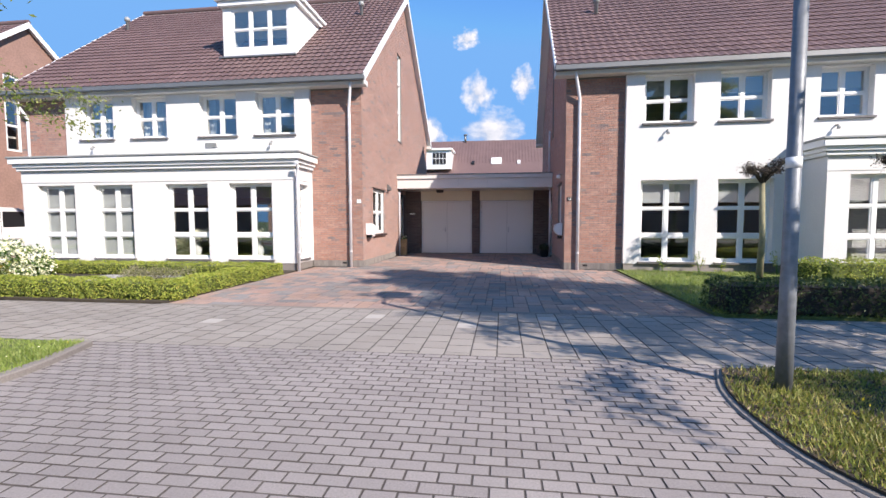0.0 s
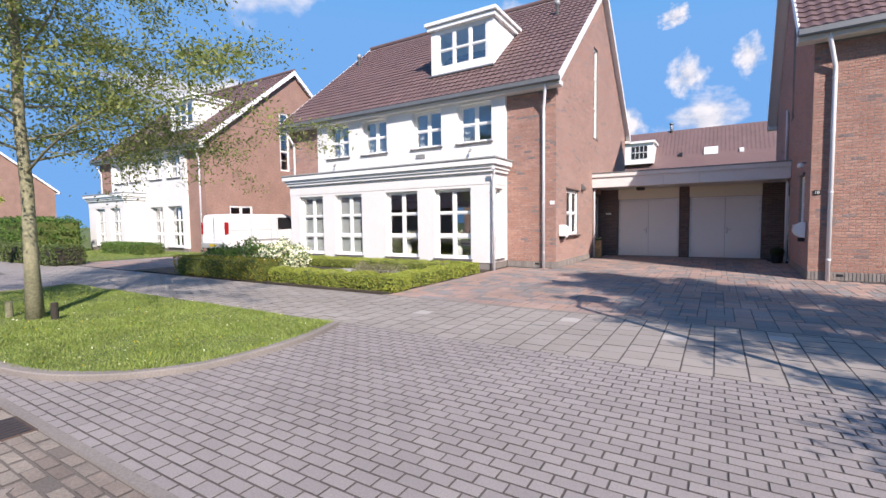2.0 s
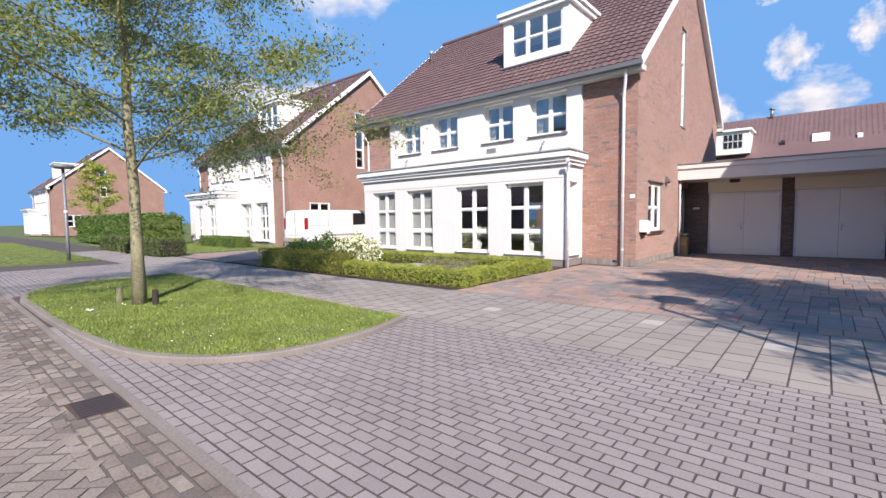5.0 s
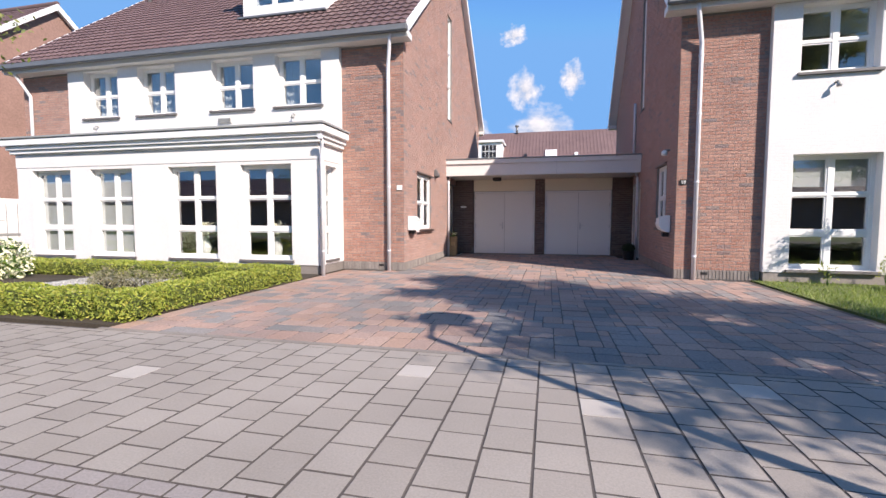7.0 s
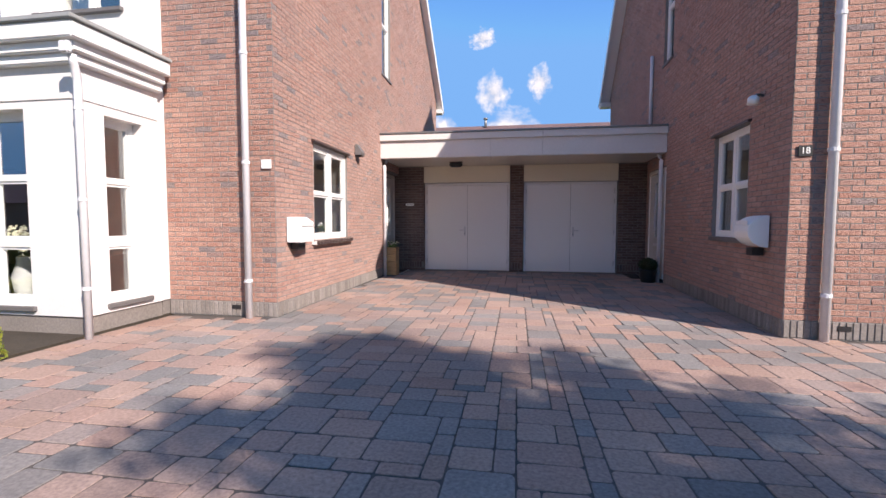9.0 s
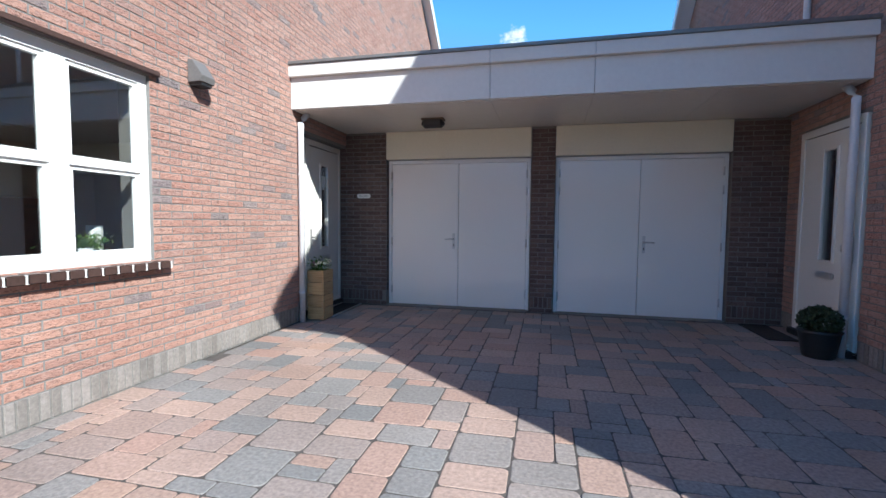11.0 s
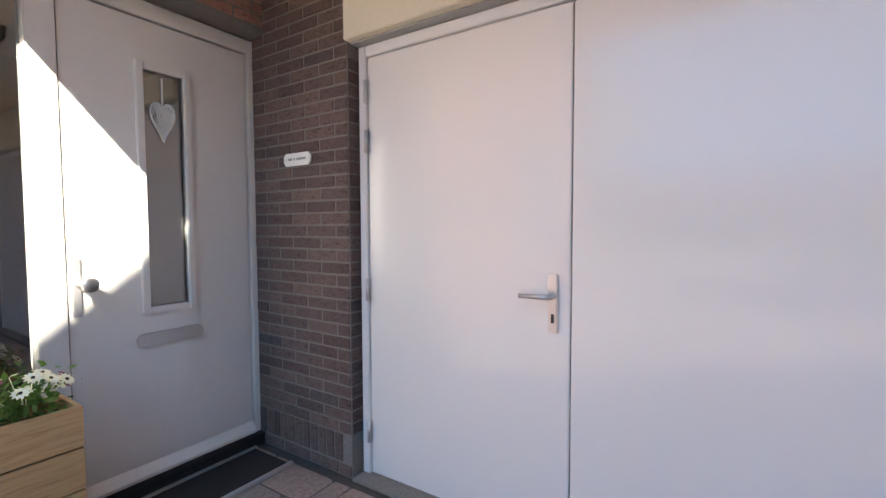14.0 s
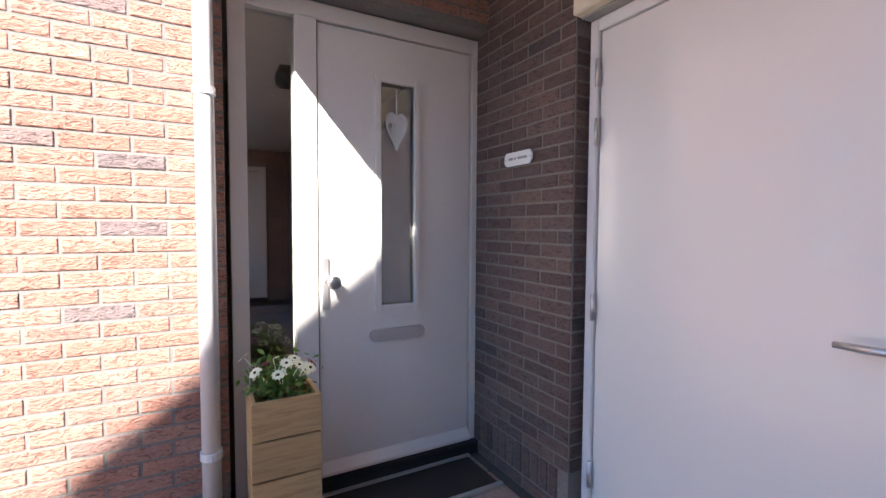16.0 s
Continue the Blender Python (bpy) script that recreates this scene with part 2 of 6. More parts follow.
PETAL = leaf_paint("white_petal", [(0.0, (1.050, 1.015, 0.744)), (1.0, (1.275, 1.232, 0.960))])
PETAL_PINK = leaf_paint("purple_petal", [(0.0, (0.375, 0.116, 0.192)), (1.0, (0.600, 0.290, 0.336))])
VERGE = leaf_paint("verge_grass", [(0.0, (0.144, 0.176, 0.029)), (0.35, (0.230, 0.275, 0.048)), (0.7, (0.389, 0.382, 0.096)), (1.0, (0.432, 0.336, 0.115))], 0.3)
GRASS = leaf_paint("grass_blade", [(0.0, (0.17, 0.26, 0.045)), (0.5, (0.28, 0.37, 0.075)), (1.0, (0.42, 0.46, 0.15))], 0.4)
TURF = rough_paint("turf", (0.17, 0.22, 0.055), 0.95, 50.0, 0.5, 0.8)
BARK = rough_paint("bark", (0.36, 0.34, 0.21), 0.9, 30.0, 0.45, 0.8)
# hedge core: the shade between the leaves is put into this green
INNER_SHADE = rough_paint("hedge_shade", (0.13, 0.165, 0.035), 0.9, 30.0, 0.4, 0.8)
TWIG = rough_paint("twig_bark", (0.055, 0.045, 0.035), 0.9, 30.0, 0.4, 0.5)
GLASS = glass_paint("window_glass")
CURTAIN = rough_paint("net_curtain", (0.55, 0.56, 0.55), 0.9, 60.0, 0.08, 0.1)
INTERIOR = rough_paint("interior_plaster", (0.74, 0.72, 0.68), 0.8, 10.0, 0.1, 0.05)
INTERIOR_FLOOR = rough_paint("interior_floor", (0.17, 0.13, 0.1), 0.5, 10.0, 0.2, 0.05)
POLE = rough_paint("galvanised_pole", (0.26, 0.28, 0.30), 0.5, 14.0, 0.3, 0.1, 0.3)


# ---- building helpers ----
def thing(name, label, category, at=(0, 0, 0), group="", kind=""):
    ob = new(name)
    ob.empty_display_size = 0.2
    ob.location = at
    return tagged(ob, label, category, group, kind)


def part(name, bm, mat, parent=None, label="", smooth=False, bevel=0.0):
    """Links a bmesh, given in world coordinates, as one mesh object under a thing or a part."""
    if bevel:
        bmesh.ops.bevel(bm, geom=bm.edges[:], offset=bevel, segments=2, affect="EDGES", clamp_overlap=True)
    bmesh.ops.recalc_face_normals(bm, faces=bm.faces[:])
    me = bpy.data.meshes.new(name)
    bm.to_mesh(me)
    bm.free()
    for m in (mat if isinstance(mat, (list, tuple)) else [mat]):
        me.materials.append(m)
    if smooth:
        me.polygons.foreach_set("use_smooth", [True] * len(me.polygons))
    ob = new(name, me)
    if parent is not None:
        ob.parent = parent
        ob.matrix_parent_inverse = base_of(parent).inverted()
    return tagged(ob, label)


def base_of(ob):
    m = ob.matrix_basis.copy()
    while ob.parent is not None:
        m = ob.parent.matrix_basis @ ob.matrix_parent_inverse @ m
        ob = ob.parent
    return m


def bx(bm, x0, x1, y0, y1, z0, z1):
    """A box between two corners, in any order."""
    x0, x1, y0, y1, z0, z1 = min(x0, x1), max(x0, x1), min(y0, y1), max(y0, y1), min(z0, z1), max(z0, z1)
    v = [bm.verts.new(p) for p in ((x0, y0, z0), (x1, y0, z0), (x1, y1, z0), (x0, y1, z0), (x0, y0, z1), (x1, y0, z1), (x1, y1, z1), (x0, y1, z1))]
    for f in ((3, 2, 1, 0), (4, 5, 6, 7), (0, 1, 5, 4), (1, 2, 6, 5), (2, 3, 7, 6), (3, 0, 4, 7)):
        bm.faces.new([v[i] for i in f])
    return bm


def boxes(*sizes):
    bm = bmesh.new()
    for s in sizes:
        bx(bm, *s)
    return bm


def tube(bm, points, radii, sides=10, caps=True):
    """A round tube through points."""
    rings = []
    for i, p in enumerate(points):
        p = Vector(p)
        way = (Vector(points[min(i + 1, len(points) - 1)]) - Vector(points[max(i - 1, 0)])).normalized()
        side = way.cross((0, 0, 1) if abs(way.z) < 0.9 else (0, 1, 0)).normalized()
        up = side.cross(way)
        r = radii[i] if isinstance(radii, (list, tuple)) else radii
        rings.append([bm.verts.new(p + r * (math.cos(a) * side + math.sin(a) * up)) for a in (2 * math.pi * k / sides for k in range(sides))])
    for a, b in zip(rings, rings[1:]):
        for k in range(sides):
            bm.faces.new((a[k], a[(k + 1) % sides], b[(k + 1) % sides], b[k]))
    if caps:
        bm.faces.new(rings[0][::-1])
        bm.faces.new(rings[-1])
    return bm


def prism(bm, outline, where):
    """Extrudes an outline of (u, v); where(u, v, side) gives the point for side 0 and 1."""
    a, b = ([bm.verts.new(where(u, v, s)) for u, v in outline] for s in (0, 1))
    bm.faces.new(a)
    bm.faces.new(b[::-1])
    for i in range(len(a)):
        j = (i + 1) % len(a)
        bm.faces.new((a[i], b[i], b[j], a[j]))
    return bm


def raw(name, verts, faces, mat, parent=None, kind="", label="", category=""):
    """A joined mesh of many small pieces, from arrays."""
    me = bpy.data.meshes.new(name)
    me.from_pydata(verts, [], faces)
    me.materials.append(mat)
    ob = new(name, me)
    if parent is not None:
        ob.parent = parent
        ob.matrix_parent_inverse = base_of(parent).inverted()
    return tagged(ob, label, category, "", kind)


UNIT = {}


def unit_piece(key, mat, inset):
    """A piece one metre square and one high with bevelled top edges, shared by all pieces of a size class."""
    if key not in UNIT:
        i, j = inset
        v = [(-0.5, -0.5, 0), (0.5, -0.5, 0), (0.5, 0.5, 0), (-0.5, 0.5, 0), (-0.5, -0.5, 0.6), (0.5, -0.5, 0.6), (0.5, 0.5, 0.6), (-0.5, 0.5, 0.6),
             (-0.5 + i, -0.5 + j, 1), (0.5 - i, -0.5 + j, 1), (0.5 - i, 0.5 - j, 1), (-0.5 + i, 0.5 - j, 1)]
        f = [(a, b, b + 4, a + 4) for a, b in ((0, 1), (1, 2), (2, 3), (3, 0))] + [(a + 4, b + 4, b + 8, a + 8) for a, b in ((0, 1), (1, 2), (2, 3), (3, 0))] + [(8, 9, 10, 11)]
        if key in ("tile", "paver", "street_brick", "gutter_brick"):
            v = [(x, y, 0.93 if z == 0.6 else z) for x, y, z in v]
        if key == "cobble":
            ring = [(-0.41, -0.5), (0.40, -0.49), (0.47, -0.46), (0.5, -0.40), (0.495, 0.42), (0.46, 0.475), (0.41, 0.5), (-0.42, 0.49), (-0.475, 0.46), (-0.5, 0.39), (-0.49, -0.41), (-0.46, -0.47)]
            n = len(ring)
            v = [(x, y, 0) for x, y in ring] + [(x, y, 0.88) for x, y in ring] + [(x * 0.985, y * 0.985, 0.965) for x, y in ring] + [(x * 0.95, y * 0.95, 1) for x, y in ring]
            f = [(r * n + k, r * n + (k + 1) % n, (r + 1) * n + (k + 1) % n, (r + 1) * n + k) for r in range(3) for k in range(n)] + [tuple(range(3 * n, 4 * n))]
        if key == "roof_tile":
            n = 7
            wave = [(-0.5 + k / (n - 1), 0.55 + 0.45 * math.sin(2 * math.pi * k / (n - 1) + 0.6)) for k in range(n)]
            v = [(u, -0.5, h - 0.75) for u, h in wave] + [(u, -0.5, h) for u, h in wave] + [(u, 0.5, h) for u, h in wave]
            f = [(r * n + k, r * n + k + 1, (r + 1) * n + k + 1, (r + 1) * n + k) for r in (0, 1) for k in range(n - 1)]
        me = bpy.data.meshes.new(key)
        me.from_pydata(v, [], f)
        me.materials.append(mat)
        if key in ("tile", "paver", "street_brick", "gutter_brick", "cobble"):      # grimy edges
            me.materials.append(JOINT)
            for p in me.polygons[:12] if key == "cobble" else me.polygons[:-1]:
                p.material_index = 1
        UNIT[key] = me
    return UNIT[key]


def lay(name, pieces, frame_of, mat, parent, near, count=280, inset=(0.03, 0.05), stuff=""):
    """Lays pieces (u, v, width, height, turn, proud) on a surface; frame_of(u, v) is the matrix whose z looks out of the surface.
    The pieces nearest to the point `near` become objects of their own, the rest one joined mesh."""
    if not pieces:
        return
    order = sorted(range(len(pieces)), key=lambda k: (pieces[k][0] - near[0]) ** 2 + (pieces[k][1] - near[1]) ** 2)
    me = unit_piece(name, mat, inset)
    unit_v = np.array([v.co[:] for v in me.vertices])
    unit_f = [tuple(p.vertices) for p in me.polygons]
    verts, faces, inv = [], [], base_of(parent).inverted()
    for n, k in enumerate(order):
        u, v, w, h, turn, proud = pieces[k]
        m = frame_of(u, v) @ Matrix.Rotation(turn, 4, "Z") @ Matrix.Diagonal((w, h, proud, 1))
        if n < count:
            ob = new(name, me)
            ob.parent = parent
            ob.matrix_parent_inverse = inv
            ob.matrix_basis = m
        else:
            base = len(verts)
            a = np.array(m)
            verts += (unit_v @ a[:3, :3].T + a[:3, 3]).tolist()
            faces += [tuple(i + base for i in f) for f in unit_f]
    if verts:
        ob = raw(stuff or name + "s", verts, faces, mat, parent, "stuff")
        if len(me.materials) > 1:
            ob.data.materials.append(me.materials[1])
            ob.data.polygons.foreach_set("material_index", [p.material_index for p in me.polygons] * (len(faces) // len(unit_f)))


def flat(z):
    return lambda u, v: Matrix.Translation((u, v, z))


def on_front(y):
    """Surface that looks towards -y: u is x, v is z."""
    m = Matrix(((1, 0, 0), (0, 0, -1), (0, 1, 0))).to_4x4()
    return lambda u, v: Matrix.Translation((u, y, v)) @ m


def on_side(x, sign):
    """Surface that looks towards +x (sign 1) or -x (sign -1): u is y, v is z."""
    m = Matrix(((0, 0, sign), (sign, 0, 0), (0, 1, 0))).to_4x4()
    return lambda u, v: Matrix.Translation((x, u, v)) @ m


def leaves(name, points, size, mat, parent=None, up=0.3, kind="stuff", label="", category=""):
    """Many small pointed leaves, one at each point, turned at random."""
    p = np.asarray(points, float)
    n = len(p)
    rng = np.random.default_rng(n)
    a = rng.normal(size=(n, 3))
    a /= np.linalg.norm(a, axis=1, keepdims=True)
    b = rng.normal(size=(n, 3)) + (0, 0, up)
    b -= (a * b).sum(1, keepdims=True) * a
    b /= np.linalg.norm(b, axis=1, keepdims=True)
    s = size * rng.uniform(0.6, 1.3, (n, 1))
    quad = np.stack([p - a * s, p - b * s * 0.45, p + a * s, p + b * s * 0.45], 1).reshape(-1, 3)
    return raw(name, quad.tolist(), [(4 * i, 4 * i + 1, 4 * i + 2, 4 * i + 3) for i in range(n)], mat, parent, kind, label, category)


# ---- walls and houses ----
FRONT, BACK, RIDGE_Y, RIDGE_Z, EAVE_Z = -5.85, 5.15, -0.35, 10.25, 5.22
SLOPE = (RIDGE_Z - 5.42) / (RIDGE_Y - FRONT + 0.35)
PITCH = math.atan(SLOPE)


def roof_z(y):
    """Underside of the roof tiles above the point y of a house's depth."""
    return RIDGE_Z - 0.12 - abs(y - RIDGE_Y) * SLOPE


def pierced(u0, u1, z0, z1, holes):
    """The cells that are left of a wall when its holes are cut out."""
    us = sorted({u0, u1, *(c for h in holes for c in h[:2] if u0 < c < u1)})
    zs = sorted({z0, z1, *(c for h in holes for c in h[2:] if z0 < c < z1)})
    return [(a, b, c, d) for a, b in zip(us, us[1:]) for c, d in zip(zs, zs[1:])
            if not any(h[0] <= a and h[1] >= b and h[2] <= c and h[3] >= d for h in holes)]


def wall_front(bm, u0, u1, z0, z1, y, depth, holes=()):
    for a, b, c, d in pierced(u0, u1, z0, z1, holes):
        bx(bm, a, b, y, y + depth, c, d)
    bmesh.ops.remove_doubles(bm, verts=bm.verts[:], dist=1e-4)
    return bm


def wall_side(bm, x, depth, y0, y1, z0, z1, holes=()):
    for a, b, c, d in pierced(y0, y1, z0, z1, holes):
        bx(bm, x, x + depth, a, b, c, d)
    bmesh.ops.remove_doubles(bm, verts=bm.verts[:], dist=1e-4)
    return bm


def courses(u0, u1, z0, z1, holes=(), top=None, seed=3):
    """Bricks in half bond between two edges, clipped at holes and under a sloping top(u)."""
    rnd = random.Random(seed)
    out = []
    for row in range(int(math.ceil((z1 - z0) / 0.0625))):
        z = z0 + row * 0.0625 + 0.03125
        if z + 0.02 > z1:
            break
        u = u0 - (0.11 if row % 2 else 0.0)
        cuts = sorted((h[0], h[1]) for h in holes if h[2] - 0.02 < z < h[3] + 0.02)
        while u < u1:
            spans = [(max(u, u0), min(u + 0.21, u1))]
            for a, b in cuts:
                spans = [s for p, q in spans for s in ((p, min(q, a)), (max(p, b), q)) if s[1] - s[0] > 0.03]
            for p, q in spans:
                if q - p > 0.03 and (top is None or max(z - top(p), z - top(q)) < -0.05):
                    out.append(((p + q) / 2, z, q - p - 0.002, 0.052, rnd.uniform(-0.008, 0.008), 0.0025 + rnd.uniform(0, 0.0035)))
            u += 0.22
    return out


def window(parent, where, u0, u1, z0, z1, columns, rows, label="", sill=0.0, frame_w=0.06, depth=0.07, mullion=0.08, bars=0.035, sill_mat=None):
    """A window with its frame, panes and sill. where(u, d, z): u along the wall, d out of it. rows: heights from the bottom, as
    shares, with the thickness of the bar above each."""
    bm = bmesh.new()

    def b(a0, a1, d0, d1, c0, c1, target=bm):
        p, q = where(a0, d0, c0), where(a1, d1, c1)
        bx(target, p[0], q[0], p[1], q[1], p[2], q[2])
    inner0, inner1 = u0 + frame_w, u1 - frame_w
    step = (inner1 - inner0 - mullion * (columns - 1)) / columns
    openings = [(inner0 + c * (step + mullion), inner0 + c * (step + mullion) + step, z0 + frame_w, z1 - frame_w) for c in range(columns)]
    for a, c, d, e in pierced(u0, u1, z0, z1, openings):
        b(a, c, -depth, 0, d, e)
    bmesh.ops.remove_doubles(bm, verts=bm.verts[:], dist=1e-4)
    lo, hi = z0 + frame_w, z1 - frame_w
    free = hi - lo - sum(t for _, t in rows)
    total = sum(s for s, _ in rows)
    win = part("window", bm, WHITE, parent, label)
    panes, z = [], lo
    for share, thick in rows:
        h = free * share / total
        for c in range(columns):
            a = inner0 + c * (step + mullion)
            panes.append((a, a + step, z, z + h, thick))
        z += h + thick
    for a, c, d, e, thick in panes:
        sash = bmesh.new()
        w = 0.03
        b(a, a + w, -depth + 0.02, -0.012, d, e, sash)
        b(c - w, c, -depth + 0.02, -0.012, d, e, sash)
        b(a + w, c - w, -depth + 0.02, -0.012, d, d + w, sash)
        b(a + w, c - w, -depth + 0.02, -0.012, e - w, e, sash)
        if thick:
            b(a, c, -depth + 0.01, 0.004, e, e + thick, sash)
        bmesh.ops.remove_doubles(sash, verts=sash.verts[:], dist=1e-4)
        part("sash", sash, WHITE, win)
        g = bmesh.new()
        b(a + 0.004, c - 0.004, -depth + 0.032, -depth + 0.038, d + 0.004, e - 0.004, g)
        pane = part("pane", g, GLASS, win)
        pane.visible_shadow = False
    if sill:
        s = bmesh.new()
        b(u0 - 0.05, u1 + 0.05, -depth, sill, z0 - 0.055, z0 - 0.004, s)
        part("window_sill", s, sill_mat or STONE, win, "dark stone sill", bevel=0.005)
    return win


TALL = ((0.55, 0.09), (0.62, 0.04), (0.62, 0.0))
UPPER = ((0.52, 0.035), (0.55, 0.0))
UP_WIN = ((1.95, 3.14), (3.74, 4.90), (5.98, 7.12), (7.76, 8.86))
BAY_WIN = ((2.13, 3.37), (3.99, 5.25), (6.27, 7.49), (8.10, 9.30))
BAY_Y = -7.02
REACH = 11.15


def roof_tiles(parent, x0, x1, front, near, count=240):
    """Rows of interlocking tiles down one slope, each overlapping the one below."""
    pieces, rows = [], int((RIDGE_Y - FRONT + 0.42) / math.cos(PITCH) / 0.30)
    wide = 0.21
    for r in range(rows):
        for c in range(int((x1 - x0) / wide)):
            pieces.append((x0 + (c + 0.5) * wide, (r + 0.5) * 0.30, wide - 0.003, 0.312, 0.0, 0.026))
    sign = -1 if front else 1

    def at(u, v):
        run = v * math.cos(PITCH)
        turn = Matrix.Rotation(PITCH - 0.09, 4, "X") if front else Matrix.Rotation(math.pi, 4, "Z") @ Matrix.Rotation(PITCH - 0.09, 4, "X")
        return Matrix.Translation((u, RIDGE_Y + sign * (RIDGE_Y - FRONT + 0.40 - run), RIDGE_Z - (RIDGE_Y - FRONT + 0.40 - run) * SLOPE - 0.035)) @ turn
    lay("roof_tile", pieces, at, ROOF, parent, near, count, (0.16, 0.02), "roof_tiles")


def bay(parent, X, u0, u1, wins, side_window):
    """The white ground-floor bay with its flat, stepped cornice. X(u): x at a distance u from the gable."""
    yb, sg = BAY_Y, 1 if X(1) > X(0) else -1
    xs = sorted((X(u0), X(u1)))
    holes = [(*sorted((X(a), X(b))), 0.30, 2.36) for a, b in wins]
    bm = wall_front(bmesh.new(), xs[0], xs[1], 0.20, 2.78, yb, 0.28, holes)
    side_holes = [(-6.72, -6.22, 0.30, 2.34)] if side_window else []
    near_x = X(u0)
    wall_side(bm, near_x, 0.28 * sg, yb + 0.281, FRONT - 0.135, 0.20, 2.78, side_holes)
    far_x = X(u1)
    wall_side(bm, far_x, -0.28 * sg, yb + 0.281, FRONT - 0.135, 0.20, 2.78)
    wall = part("bay_wall", bm, STUCCO, parent, "smooth white painted bay wall")
    frieze = boxes((xs[0] - 0.012, xs[1] + 0.012, yb - 0.012, yb - 0.001, 2.44, 2.765))
    bx(frieze, near_x - 0.012 * sg, near_x - 0.001 * sg, yb, FRONT - 0.14, 2.44, 2.765)
    part("frieze", frieze, STUCCO, parent)
    for out, z0, z1 in ((0.09, 2.77, 2.86), (0.14, 2.862, 2.96), (0.21, 2.962, 3.12)):
        part("cornice", boxes((xs[0] - out, xs[1] + out, yb - out, FRONT - 0.135, z0, z1)), WHITE, parent, "white cornice moulding", bevel=0.012)
    part("bay_roof", boxes((xs[0] - 0.24, xs[1] + 0.24, yb - 0.24, FRONT - 0.135, 3.122, 3.17)), TRIM_GREY, parent, "grey roof edging", bevel=0.008)
    part("plinth", boxes((xs[0] + 0.02, xs[1] - 0.02, yb + 0.02, FRONT - 0.14, 0.0, 0.198)), PLINTH, parent, "dark brick plinth")
    for a, b in wins:
        p, q = sorted((X(a), X(b)))
        window(parent, lambda u, d, z: (u, yb + 0.13 - d, z), p, q, 0.30, 2.36, 2, TALL, "tall white window with small panes", 0.17)
    if side_window:
        window(parent, lambda u, d, z: (near_x + sg * 0.13 - sg * d, u, z), -6.72, -6.22, 0.30, 2.34, 1, TALL, "narrow white side window", 0.17)


def house(X, label, has_bay, detail, gable_holes=(), near=(0, 0), group="semi-detached houses", over=0.20):
    """A two-storey brick house under a tiled gable roof. X(u): x at a distance u from its driveway gable."""
    sg = 1 if X(1) > X(0) else -1
    home = thing("house", label, "house", (X(REACH / 2), RIDGE_Y, 0), group)
    g0, g1 = X(0), X(REACH)
    xs = sorted((g0, g1))
    w0, w1 = sorted((X(1.50), X(9.40)))
    ups = [(*sorted((X(a), X(b))), 3.84, 5.05) for a, b in UP_WIN]
    if has_bay == "full":
        lows = [(*sorted((X(1.7), X(9.3))), 0.2, 2.5)]
    else:
        lows = [(*sorted((X(a), X(b))), 0.26, 2.38) for a, b in ((1.91, 3.27), (3.76, 5.05))]
        lows.append((*sorted((X(5.9), X(9.3))), 0.2, 2.5))
    # front: brick piers at both ends, a white panel between them, proud of the brick
    sides = ((xs[0], w0), (w1, xs[1]))
    fronts = [part("front_wall", wall_front(bmesh.new(), a, b, 0, 5.10, FRONT, 0.30), MORTAR if detail else BRICK_FAR, home, "red-brown brick front wall") for a, b in sides]
    white = part("white_front", wall_front(bmesh.new(), w0, w1, 0.20, 5.10, FRONT - 0.13, 0.42, ups + lows), STUCCO, home, "white painted brick panel")
    part("plinth", boxes((w0 + 0.02, w1 - 0.02, FRONT - 0.11, FRONT + 0.25, 0, 0.198)), PLINTH, home, "dark brick plinth")
    if detail:
        painted = courses(w0 + 0.003, w1 - 0.003, 3.2 if has_bay == "full" else 0.21, 5.09, [(h[0] - 0.01, h[1] + 0.01, h[2] - 0.06, h[3]) for h in ups + (lows[:2] if has_bay != "full" else [])], seed=6)
        lay("painted_brick", [(u, z, w + 0.001, h + 0.002, 0.0, 0.0013) for u, z, w, h, *_ in painted], on_front(FRONT - 0.13), STUCCO, white, (X(1.6), 1.2), 120, (0.012, 0.06), "painted_bricks")
        for (a, b), front in zip(sides, fronts):
            close = abs((a + b) / 2 - g0) < 2
            lay("brick", courses(a + 0.004, b - 0.004, 0.19, 5.08), on_front(FRONT), BRICK, front, (g0, 1.0), 280 if close else 0, (0.012, 0.06), "bricks")
            low = [(a + 0.033 + k * 0.0625, 0.10, 0.051, 0.17, 0.0, 0.010) for k in range(int((b - a) / 0.0625))]
            lay("plinth_brick", low, on_front(FRONT), PLINTH, front, (g0, 0), 30 if close else 0, (0.05, 0.012), "plinth_bricks")
    # gable wall on the driveway side
    bm = wall_side(bmesh.new(), g0, 0.30 * sg, FRONT + 0.301, BACK, 0, 5.0, gable_holes)
    outline = [(FRONT + 0.301, 5.0), (BACK, 5.0), (BACK, roof_z(BACK)), (RIDGE_Y, roof_z(RIDGE_Y)), (FRONT + 0.301, roof_z(FRONT + 0.301))]
    slot = [h for h in gable_holes if h[3] > 5.0]
    if slot:
        s = slot[0]
        outline = None
        for y0, y1, za in ((FRONT + 0.301, s[0], 5.0), (s[0], s[1], s[3]), (s[1], BACK, 5.0)):
            line = [(y0, za), (y1, za), (y1, roof_z(y1))] + ([(RIDGE_Y, roof_z(RIDGE_Y))] if y0 < RIDGE_Y < y1 else []) + [(y0, roof_z(y0))]
            prism(bm, line, lambda u, v, side: (g0 + 0.30 * sg * side, u, v))
    else:
        prism(bm, outline, lambda u, v, side: (g0 + 0.30 * sg * side, u, v))
    gable = part("gable_wall", bm, MORTAR if detail else BRICK_FAR, home, "red-brown brick gable wall")
